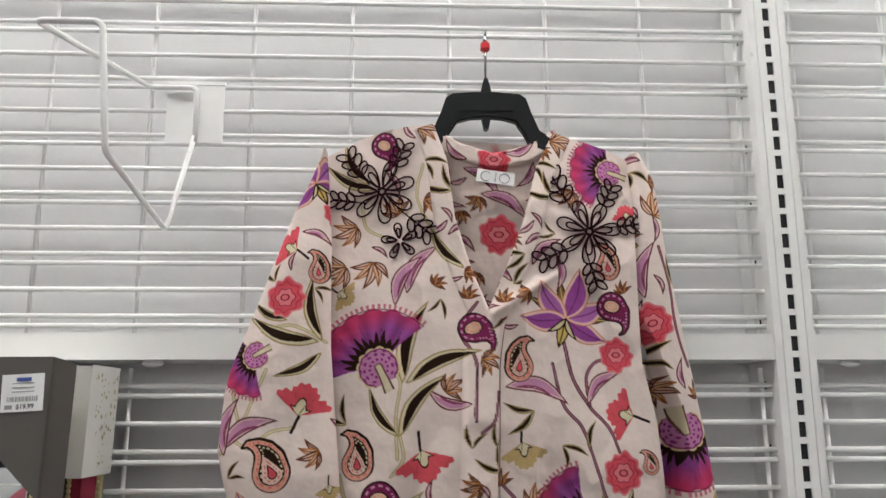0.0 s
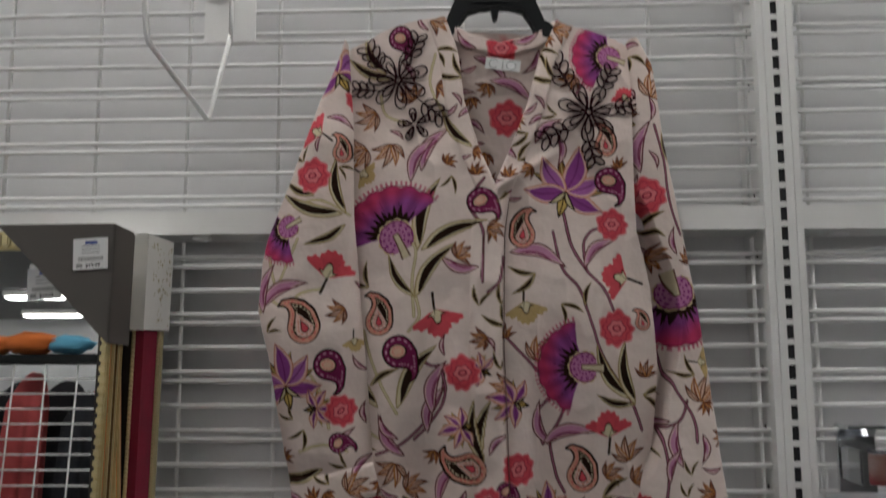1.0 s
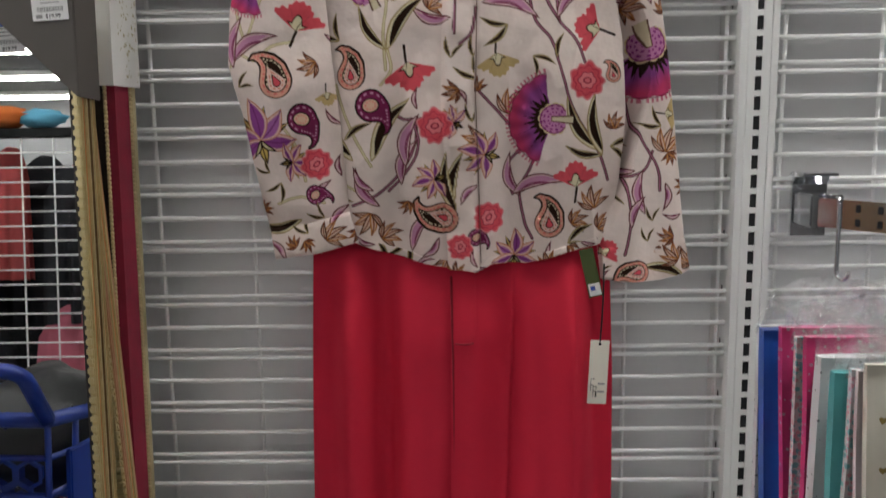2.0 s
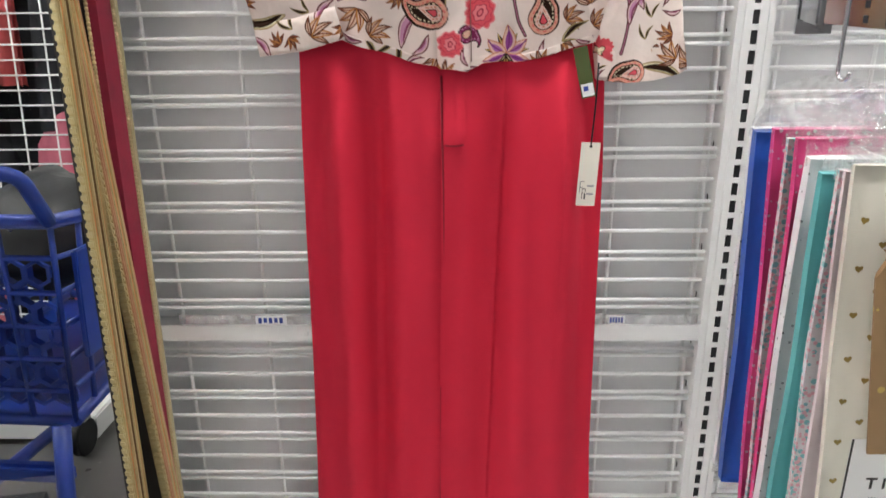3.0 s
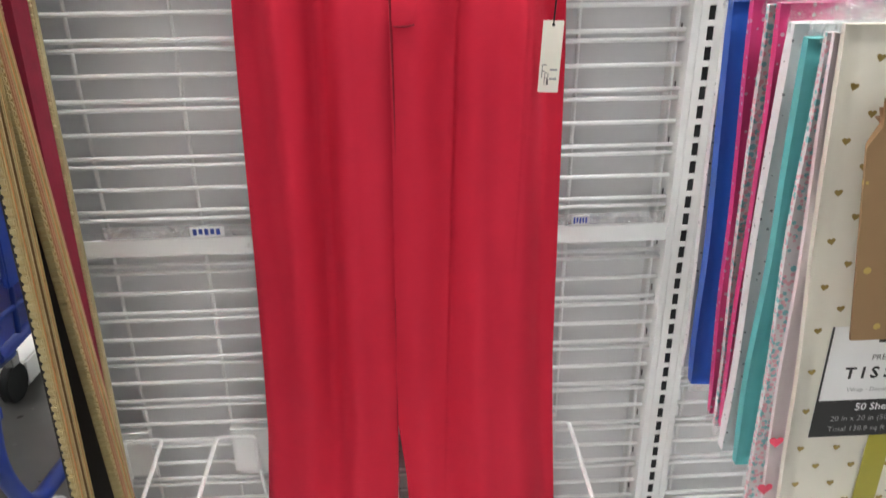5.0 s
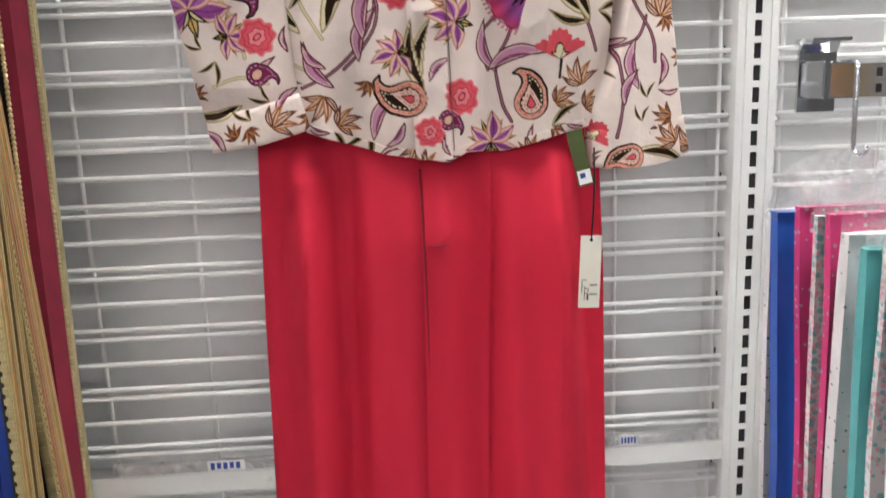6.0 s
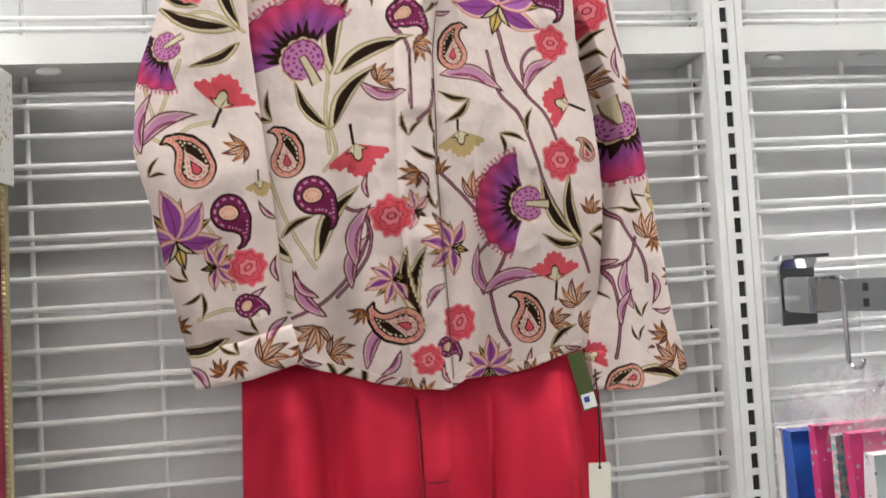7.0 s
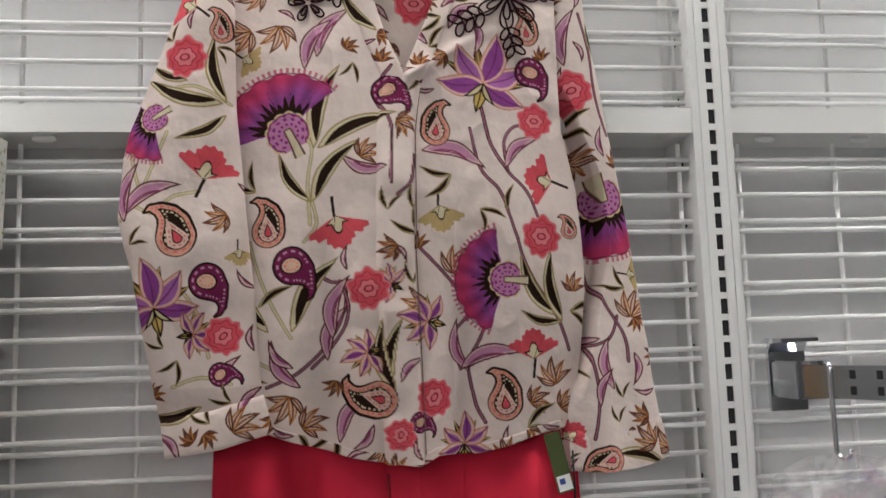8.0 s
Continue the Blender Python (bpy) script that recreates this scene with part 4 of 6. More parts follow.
def sleeve(name, outer, inner, top, bottom, tag, y0, bulge, seed, fold=None):
    X, Z = grid(outer, inner, top, bottom, 170, int(0.62 / STEP))
    uu = np.linspace(-1, 1, X.shape[1])[None, :] + 0 * X
    Y = y0(X, Z) - bulge * np.sqrt(np.clip(1 - uu ** 2, 0, 1)) + 0.008 * ripple(X * 1.5, Z, seed) + 0.0036 * ripple(X * 3.5, Z * 3.5, seed + 1)
    Y += np.clip((1.50 - Z) / 0.2, 0, 1) * 0.0035 * np.sin(X * 95 + 6 * Z)
    if fold:
        edge = lerp_table(BODY_R, Z) + lerp_table(fold, Z)
        q = np.clip((edge - X) / 0.010 + 0.5, 0, 1)
        Y += (np.clip(1.112 - Y, 0, 1)) * q * q * (3 - 2 * q) * np.clip((1.615 - Z) / 0.03, 0, 1) * np.clip((Z - 1.25) / 0.08, 0, 1)
    return sheet(name, X, Y, Z, blouse, tag)


SL_OUT = [(1.15, -0.150), (1.2213, -0.1612), (1.312, -0.1764), (1.406, -0.1925), (1.466, -0.2073), (1.526, -0.204), (1.558, -0.1975), (1.616, -0.1750), (1.682, -0.1511), (1.736, -0.1333), (1.771, -0.1178), (1.815, -0.0989), (1.85, -0.096)]
SL_IN = [(1.15, -0.045), (1.238, -0.0535), (1.291, -0.062), (1.397, -0.069), (1.488, -0.077), (1.58, -0.085), (1.695, -0.087), (1.756, -0.0916), (1.815, -0.0962), (1.85, -0.095)]
sleeve("sleeve", SL_OUT, SL_IN, lambda x: 1.815 + 0 * x, lambda x: lerp_table([(-0.17, 1.219), (-0.10, 1.227), (-0.045, 1.243)], x), "l", lambda X, Z: body_depth(np.full_like(X, -0.09), Z) - 0.013 + 0.10 * np.clip(-0.09 - X, 0, 1) * 0.6, 0.022, 21)
SR_OUT = [(1.15, 0.386), (1.1937, 0.3818), (1.261, 0.3738), (1.3757, 0.3628), (1.48, 0.3501), (1.586, 0.3315), (1.681, 0.3145), (1.7, 0.3127), (1.785, 0.3037), (1.817, 0.286), (1.85, 0.28)]
SR_IN = [(1.15, 0.272), (1.19, 0.268), (1.24, 0.262), (1.3, 0.262), (1.5, 0.262), (1.6, 0.262), (1.80, 0.2700), (1.85, 0.272)]
sleeve("sleeve", SR_OUT, SR_IN, lambda x: 1.8175 - 1.2 * np.clip(x - 0.284, 0, 1), lambda x: lerp_table([(0.268, 1.1826), (0.294, 1.1815), (0.34, 1.1835), (0.381, 1.1937)], x), "r", lambda X, Z: 1.092 + 0.002 * np.clip((1.62 - Z) / 0.1, 0, 1), 0.024, 31, [(1.25, 0.0), (1.36, 0.012), (1.44, 0.030), (1.52, 0.030), (1.58, 0.018), (1.62, 0.0)])


def strip(name, centre, half, lift, parent, tag, n=500, m=26, depth=None, seam=True):
    """A narrow band of doubled cloth along a line of (x, z), standing a little proud."""
    pts = np.array(centre)
    L = np.concatenate([[0], np.cumsum(np.hypot(*np.diff(pts, axis=0).T))])
    t = np.linspace(0, L[-1], n)
    cx, cz = np.interp(t, L, pts[:, 0]), np.interp(t, L, pts[:, 1])
    dx, dz = np.gradient(cx), np.gradient(cz)
    k = np.hypot(dx, dz)
    nx, nz = -dz / k, dx / k
    w = np.linspace(-1, 1, m)
    X = cx[:, None] + nx[:, None] * w[None, :] * half
    Z = cz[:, None] + nz[:, None] * w[None, :] * half
    Y = (depth or body_depth)(X, Z) - lift * (1 - 0.9 * abs(w[None, :]) ** 8) + 0.0012 * ripple(X * 4, Z * 3, 40)
    Y -= 0.0006 * np.sin(t[:, None] * 260) * np.exp(-((abs(w[None, :]) - 0.8) / 0.12) ** 2)
    return sheet(name, X, Y, Z, parent, tag)


placket = strip("placket", [(0.0925, 1.613), (0.084, 1.56), (0.082, 1.5), (0.080, 1.42), (0.083, 1.33), (0.086, 1.203)], 0.0205, 0.0130, blouse, "b")
# thin tube coloured as the shade that the placket edge throws
bm = bmesh.new()
EDGE = [(lerp_table([(1.2, 0.1085), (1.33, 0.1055), (1.42, 0.1025), (1.5, 0.1040), (1.56, 0.1055), (1.612, 0.1130)], z), z) for z in np.linspace(1.206, 1.605, 60)]
tube(bm, [(x, float(body_depth(np.array([x]), np.array([z]))[0]) - 0.0012, z) for x, z in EDGE], 0.0005, 6)
part("placket_edge_shade", bm, M_PLACKET_SHADE, blouse, "thin dark line for the shade along the placket edge", smooth=True)
strip("neckband", [(0.020, 1.8475), (0.036, 1.80), (0.044, 1.73), (0.063, 1.667), (0.086, 1.610)], 0.0125, 0.004, blouse, "b")
strip("neckband", [(0.188, 1.838), (0.165, 1.79), (0.147, 1.722), (0.126, 1.667), (0.099, 1.606)], 0.0115, 0.004, blouse, "b")
strip("collar", [(0.026, 1.845), (0.06, 1.823), (0.105, 1.808), (0.15, 1.820), (0.186, 1.843)], 0.011, 0.006, blouse, "n", depth=lambda X, Z: 1.092 - 0.006 * np.cos((X - 0.105) * 18) + 0 * Z)
cuff = strip("cuff", [(-0.158, 1.240), (-0.105, 1.247), (-0.052, 1.262)], 0.020, 0.004, blouse, "l", 160, 44, depth=lambda X, Z: 1.046 + 0.10 * np.clip(-0.06 - X, 0, 1) + 0.0 * Z)
strip("cuff", [(0.268, 1.205), (0.32, 1.206), (0.378, 1.2175)], 0.0215, 0.004, blouse, "r", 160, 44, depth=lambda X, Z: 1.079 + 0.0 * Z)
# hem edges of doubled cloth
strip("hem", [(x, z + 0.0045) for x, z in HEM[1:-1]], 0.0048, 0.0016, blouse, "b", 500, 12)

# label in the neck
lab = part("neck_label", boxed(-0.023, 0.023, -0.0005, 0.0005, -0.008, 0.008), M_PAPER, blouse, "white woven label", m=pose(0.107, 1.079, 1.787, 0, 8, 0))
bm = bmesh.new()
tube(bm, [(-0.012 + 0.006 * math.cos(a), 0, 0.006 * math.sin(a)) for a in np.linspace(0.7, 5.6, 14)], 0.0005, 5)
tube(bm, [(0.0, 0, 0.006), (0.0, 0, -0.006)], 0.0005, 5)
tube(bm, [(0.011 + 0.006 * math.cos(a), 0, 0.006 * math.sin(a)) for a in np.linspace(0, 6.28, 16)], 0.0005, 5)
part("label_mark", bm, M_GREYINK, lab, m=Matrix.Translation((0, -0.0009, 0)))

for k in range(6):
    bz = 1.575 - k * 0.058
    bx = lerp_table([(1.2, 0.092), (1.42, 0.090), (1.56, 0.096), (1.62, 0.098)], bz)
    bm = bmesh.new()
    bmesh.ops.create_cone(bm, cap_ends=True, segments=16, radius1=0.0048, radius2=0.0042, depth=0.002, matrix=pose(0, 0, 0, 90, 0, 0))
    part("button", bm, M_PAPER, blouse, m=Matrix.Translation((bx - 0.012, float(body_depth(np.array([bx]), np.array([bz]))[0]) - 0.0045, bz)))


def loop_flower(x, z, s, petals, turn0, name="embroidered_flower", centre=True):
    """Corded loops sewn on the yoke."""
    bm = bmesh.new()
    def place(px, pz):
        return (px, float(body_depth(np.array([px]), np.array([pz]))[0]) - 0.0022, pz)
    for k in range(petals):
        a = radians(turn0 + 360 * k / petals)
        for rr, ww in ((1.0, 0.26), (0.72, 0.13)):
            pts = []
            for t in np.linspace(0, 2 * math.pi, 22)[:-1]:
                q = 0.16 + (1 - math.cos(t)) / 2 * (rr - 0.16)
                w = ww * math.sin(t) * (0.35 + 0.65 * (1 - math.cos(t)) / 2)
                pts.append(place(x + s * (q * math.cos(a) - w * math.sin(a)), z + s * (q * math.sin(a) + w * math.cos(a))))
            tube(bm, pts, 0.0011, 6, closed=True)
    if centre:
        for t in np.linspace(0, 6.283, 11)[:-1]:
            ball(bm, place(x + 0.11 * s * math.cos(t), z + 0.11 * s * math.sin(t)), 0.0019, seg=8)
    return part(name, bm, M_EMB, blouse, "dark brown corded embroidery", smooth=True)


def sprig(x, z, s, turn, leaves=3):
    bm = bmesh.new()
    def place(px, pz):
        return (px, float(body_depth(np.array([px]), np.array([pz]))[0]) - 0.0022, pz)
    a = radians(turn)
    tube(bm, [place(x + s * t * math.cos(a), z + s * t * math.sin(a)) for t in np.linspace(0, 1, 8)], 0.0008, 6)
    spray = part("embroidered_sprig", bm, M_EMB, blouse, smooth=True)
    for k in range(leaves):
        for side in (-1, 1):
            b = a + side * 0.8
            ox, oz = x + s * (0.4 + 0.3 * k) * math.cos(a), z + s * (0.4 + 0.3 * k) * math.sin(a)
            pts = []
            for t in np.linspace(0, 2 * math.pi, 16)[:-1]:
                q = (1 - math.cos(t)) / 2 * 0.42
                w = 0.11 * math.sin(t)
                pts.append(place(ox + s * (q * math.cos(b) - w * math.sin(b)), oz + s * (q * math.sin(b) + w * math.cos(b))))
            part("cord_loop", tube(bmesh.new(), pts, 0.0011, 6, closed=True), M_EMB, spray, smooth=True)
    return spray


loop_flower(-0.030, 1.766, 0.040, 7, 20)
sprig(-0.008, 1.742, 0.040, -40)
sprig(-0.045, 1.775, 0.042, 125)
sprig(-0.018, 1.785, 0.036, 70)
sprig(-0.050, 1.752, 0.034, 170)
loop_flower(-0.008, 1.704, 0.022, 5, 100, centre=False)
loop_flower(0.215, 1.716, 0.040, 7, 8)
sprig(0.198, 1.738, 0.048, 118)
sprig(0.228, 1.738, 0.036, 62)
sprig(0.238, 1.722, 0.034, 8)
sprig(0.200, 1.700, 0.042, 205)
sprig(0.210, 1.690, 0.036, -75)

# price tag on its loop, and the small olive tag
gt = thing("garment_tag", "olive green garment tag with a white price sticker", "price tag", (0.249, 1.052, 1.193))
part("card", boxed(-0.009, 0.009, -0.0006, 0.0006, -0.031, 0.033, bevel=0.0004), M_GREEN, gt)
part("sticker", boxed(-0.0075, 0.0075, -0.0016, -0.0010, -0.029, -0.013), M_PAPER, gt)
part("sticker_mark", boxed(-0.005, 0.001, -0.0021, -0.0018, -0.022, -0.016), M_BLUEINK, gt)
gt.matrix_basis = pose(0.249, 1.052, 1.197, 0, -13, 0)

# ---- hanger ----
hanger = thing("clothes_hanger", "black plastic clothes hanger with a metal hook and red size clip", "hanger", (0.0975, 1.089, 1.87))
bm = bmesh.new()
tube(bm, rounded([(0, 0, 0.035), (0.0, 0.0, 0.105), (0.002, 0.012, 0.122), (0.002, 0.030, 0.128), (0.002, 0.040, 0.120), (0.002, 0.040, 0.112)], 0.008), 0.0016, 10)
part("hook", bm, M_CHROME, hanger, "thin chrome hook", smooth=True)
part("size_clip", boxed(-0.0055, 0.0055, -0.006, 0.006, 0.086, 0.098, bevel=0.002), M_REDCLIP, hanger, "red plastic size clip")
bm = bmesh.new()
half = [(0.0, 0.030), (0.010, 0.030), (0.042, 0.0275), (0.050, 0.022), (0.056, 0.004), (0.066, -0.020), (0.086, -0.033), (0.092, -0.044), (0.086, -0.054), (0.055, -0.043), (0.046, -0.025), (0.036, -0.010), (0.020, -0.0055), (0.0, -0.004)]
outline = half + [(-a, b) for a, b in half[::-1][1:-1]]
prism(bm, outline, "y", -0.006, 0.006)
bmesh.ops.bevel(bm, geom=[e for e in bm.edges if abs(e.verts[0].co.y - e.verts[1].co.y) < 1e-5], offset=0.0022, segments=2, affect="EDGES")
part("shoulder_bar", bm, M_BLACK, hanger)
bm = bmesh.new()
prism(bm, [(-0.007, 0.029), (0.007, 0.029), (0.0045, 0.040), (0.002, 0.048), (-0.002, 0.048), (-0.0045, 0.040)], "y", -0.005, 0.005)
part("neck", bm, M_BLACK, hanger)
bm = bmesh.new()
prism(bm, [(-0.006, -0.003), (0.006, -0.003), (0.003, -0.018), (0.0, -0.020), (-0.003, -0.018)], "y", -0.005, 0.005)
part("lower_hook", bm, M_BLACK, hanger)
bm = bmesh.new()
prism(bm, [(-0.030, 0.020), (0.030, 0.020), (0.034, 0.004), (-0.034, 0.004)], "y", -0.0072, -0.0058)
part("inset_panel", bm, M_BLACK, hanger)


# ---- the trousers ----
trousers = thing("trousers", "bright red wide-leg crepe trousers hanging under the blouse", "trousers", (0, 0, 0))
TR_L = [(0.17, -0.164), (0.25, -0.160), (0.498, -0.1370), (0.61, -0.132), (0.705, -0.129), (0.8045, -0.1260), (0.98, -0.1225), (1.10, -0.1190), (1.21, -0.1150), (1.30, -0.112)]
TR_R = [(0.17, 0.317), (0.25, 0.3135), (0.496, 0.2985), (0.61, 0.293), (0.705, 0.2915), (0.88, 0.2890), (1.06, 0.2870), (1.205, 0.2810), (1.30, 0.278)]
SPLIT_L = [(0.17, 0.050), (0.45, 0.0580), (0.62, 0.0635), (0.70, 0.0645), (0.80, 0.066), (0.92, 0.069), (1.10, 0.071), (1.30, 0.071)]
SPLIT_R = [(0.17, 0.0775), (0.40, 0.0700), (0.50, 0.0600), (0.62, 0.0605), (0.70, 0.0615), (0.80, 0.0630), (0.92, 0.0660), (1.10, 0.0680), (1.30, 0.0680)]
LEG_HEM_L = [(-0.17, 0.214), (-0.135, 0.210), (-0.110, 0.222), (-0.082, 0.254), (-0.050, 0.262), (-0.023, 0.256), (0.002, 0.215), (0.03, 0.208), (0.062, 0.210)]
LEG_HEM_R = [(0.062, 0.212), (0.082, 0.212), (0.105, 0.240), (0.15, 0.247), (0.195, 0.238), (0.225, 0.212), (0.26, 0.2085), (0.32, 0.216)]


CREASES = (-0.0155, 0.155, 0.236)


def leg_depth(X, Z, a, b, seed):
    c = (X - (a + b) / 2) / ((b - a) / 2)
    inner = c * (1 if seed == 1 else -1) > 0
    y = 1.075 + 0.022 * abs(c) ** 3 * np.where(inner, np.clip((1.13 - Z) / 0.30, 0.06, 1), 1)
    flare = np.clip((1.20 - Z) / 0.9, 0, 1)
    y -= 0.004 + 0.030 * flare * np.clip(1 - abs(c) ** 2, 0, 1) * np.clip((0.55 - Z) / 0.35, 0, 1)
    pleat = np.clip(1.15 - flare, 0.2, 1)
    y += (0.019 * np.sin(c * 5.0 + seed + 0.8 * flare) + 0.0130 * np.sin(c * 9.3 + 2 * seed - 1.1 * flare)) * np.where(inner, np.clip(1.15 - abs(c), 0.15, 1), 1) * (0.45 + 0.55 * pleat)
    y += 0.0012 * ripple(X * 2, Z * 0.7, 50 + seed)
    # pressed creases with one steep side
    for x0, slant, deep, low in ((CREASES[0], -0.035, 0.010, 0.50), (CREASES[1], -0.028, 0.013, 0.35), (CREASES[2], -0.02, 0.006, 0.7)):
        q = X - (x0 + slant * (1.2 - Z))
        y = y + deep * np.clip((Z - low) / 0.5, 0, 1) * np.where(q > 0, np.exp(-q / 0.030), np.exp(-(q / 0.0025) ** 2))
    y = y - (0.003 if seed == 3 else 0.0) * np.clip((Z - 0.40) / 0.1, 0, 1)
    y = 1.0975 - 0.004 * np.log1p(np.exp(np.clip((1.0975 - y) / 0.004, -30, 30)))
    tuck = np.clip((Z - 1.10) / 0.13, 0, 1) ** 1.5
    return y * (1 - tuck) + (np.maximum(y, 1.097)) * tuck


def leg(name, left, right, hem, seed):
    X, Z = grid(left, right, lambda x: 1.262 + 0 * x, lambda x: lerp_table(hem, x), 110, 360)
    a = lerp_table(left, Z)
    b = lerp_table(right, Z)
    Y = leg_depth(X, Z, a, b, seed)
    # the front crease line, and the hem turned under
    ob = sheet(name, X, Y, Z, trousers, material=M_RED)
    Xb, Zb = X[:, ::4], Z[:, ::4] + 0.002
    sheet("leg_back", Xb, np.minimum(1.1015, Y[:, ::4] + 0.012 + 0 * Xb), Zb, trousers, material=M_RED)
    return ob


leg("leg", TR_L, SPLIT_L, LEG_HEM_L, 1)
leg("leg", SPLIT_R, TR_R, LEG_HEM_R, 3)


# seams drawn as darker tubes, groove shade put into their colour
def seam(name, pts, radius=0.0007):
    bm = bmesh.new()
    tube(bm, pts, radius, 6)
    return part(name, bm, M_SEAM_SHADE, trousers, smooth=True)


seam("inner_seam", [(0.0545 + 0.0005 * k, 1.094 - 0.0004 * k, 0.215 + k * 0.03) for k in range(18)])
seam("inner_seam", [(0.0735 - 0.0002 * k, 1.094 - 0.0004 * k, 0.218 + k * 0.03) for k in range(15)])
# fly facing, with dark tubes for the shade at its seam and lower edge
uu, vv = np.meshgrid(np.linspace(0, 1, 14), np.linspace(0, 1, 70))
FX = 0.0722 + 0.030 * uu * (1 - 0.75 * np.clip((vv - 0.86) / 0.14, 0, 1) ** 2)
FZ = 1.25 + (1.104 - 1.25) * vv
sheet("fly", FX, leg_depth(FX, FZ, np.full_like(FX, 0.071), np.full_like(FX, 0.2755), 3) - 0.0055 + 0.004 * uu ** 6 * (vv < 0.9), FZ, trousers, material=M_RED)
seam("centre_seam", [(0.0712 - 0.0004 * max(0, 8 - k), float(leg_depth(np.array([0.0718]), np.array([1.28 - 0.03 * k]), 0.0714, 0.2755, 3)[0]) - 0.0012, 1.28 - 0.03 * k) for k in range(3, 17)], 0.0016)
seam("fly_bar", [(0.074 + 0.003 * k, float(leg_depth(np.array([0.074 + 0.003 * k]), np.array([1.104]), 0.071, 0.2755, 3)[0]) - 0.0050, 1.1035 + 0.00004 * k * k) for k in range(9)], 0.0013)
part("waistband", boxed(-0.100, 0.266, 1.094, 1.112, 1.262, 1.295, bevel=0.006), M_RED, trousers)

# trouser swing tag on a black cord
tag = thing("swing_tag", "cream card swing tag on a black cord", "price tag", (0.2625, 1.055, 1.105))
part("card", boxed(-0.0125, 0.0125, -0.0006, 0.0006, -0.086, 0.0, bevel=0.0005), M_CARD, tag)
bm = bmesh.new()
tube(bm, [(0.0, 0, -0.004), (0.0005, -0.001, 0.03), (0.001, 0.002, 0.06), (0.001, 0.010, 0.10)], 0.0011, 6)
part("cord", bm, M_BLACK, tag, smooth=True)
bm = bmesh.new()
bmesh.ops.create_cone(bm, cap_ends=True, segments=12, radius1=0.002, radius2=0.002, depth=0.002, matrix=pose(0, 0, -0.005, 90, 0, 0))
part("eyelet", bm, M_BLACK, tag)
bm = bmesh.new()
for x0, x1, z0, z1 in ((-0.0095, -0.0088, -0.068, -0.052), (-0.0095, -0.004, -0.0527, -0.052), (-0.0095, -0.005, -0.0607, -0.060), (-0.0060, -0.0053, -0.076, -0.062), (-0.0060, -0.002, -0.0627, -0.062), (-0.0020, -0.0013, -0.0675, -0.062), (-0.0060, -0.002, -0.0688, -0.0681), (-0.003, -0.001, -0.0765, -0.069)):
    box(bm, x0, x1, -0.0013, -0.0008, z0, z1)
for k in range(2):
    box(bm, 0.000, 0.009, -0.0012, -0.0008, -0.0595 - 0.011 * k, -0.0570 - 0.011 * k, index=1)
part("print_marks", bm, [M_INK, M_GREYINK], tag)
tag.matrix_basis = pose(0.2625, 1.055, 1.108, 0, 2.5, 0)


# ---- stack of framed mirrors leaning in the holders ----
def leaning(name, label, x_right, width, foot, head, group="leaning frames", tilt=0.0):
    """A frame of given width; foot and head are (y, z) of its front face's lower and upper edge. Local x runs from the right edge to the left (minus), y back, z up the slope."""
    f, h = Vector((0, *foot)), Vector((0, *head))
    up = (h - f).normalized()
    bk = Vector((1, 0, 0)).cross(up) * -1
    m = Matrix(((1, 0, 0, x_right), (0, bk.y, up.y, f.y), (0, bk.z, up.z, f.z), (0, 0, 0, 1))) @ Matrix.Rotation(radians(tilt), 4, "Y")
    return thing(name, label, "mirror" if "mirror" in name else "picture frame", group=group, m=m), (h - f).length


def beaded_bar(parent, p0, p1, r, pitch):
    """A row of carved beads, each a piece of its own on one shared mesh."""
    p0, p1 = Vector(p0), Vector(p1)
    d = (p1 - p0).normalized()
    upright = abs(d.z) > 0.5
    bm = bmesh.new()
    a, b = (r, pitch * 0.40) if upright else (pitch * 0.40, r)
    box(bm, -a, a, -r * 0.6, r * 0.5, -b, b, bevel=pitch * 0.16)
    me = bpy.data.meshes.new("bead")
    bm.to_mesh(me)
    bm.free()
    me.materials.append(M_GOLD2)
    for k in range(int((p1 - p0).length / pitch)):
        o = new("bead", me)
        o.parent, o.location = parent, p0 + d * (k + 0.5) * pitch


M_ORANGE = mat("orange_gilt", (0.60, 0.22, 0.05), 0.42, 0.3, vary=0.2, scale=70)
M_BROWNGILT = mat("brown_gilt", (0.17, 0.07, 0.03), 0.45, 0.3, vary=0.2, scale=70)
M_DARKGOLD = mat("dark_gilt", (0.16, 0.10, 0.035), 0.5, 0.4, vary=0.2, scale=60)
mirror, H = leaning("standing_mirror", "tall mirror in a beaded gold frame with grey card corners", -0.344, 0.50, (0.890, 0.300), (0.960, 1.556), tilt=-0.20)
W = 0.50
part("glass", boxed(-W + 0.009, -0.009, 0.008, 0.012, 0.018, H - 0.018), M_MIRROR, mirror, "clear silvered mirror glass")
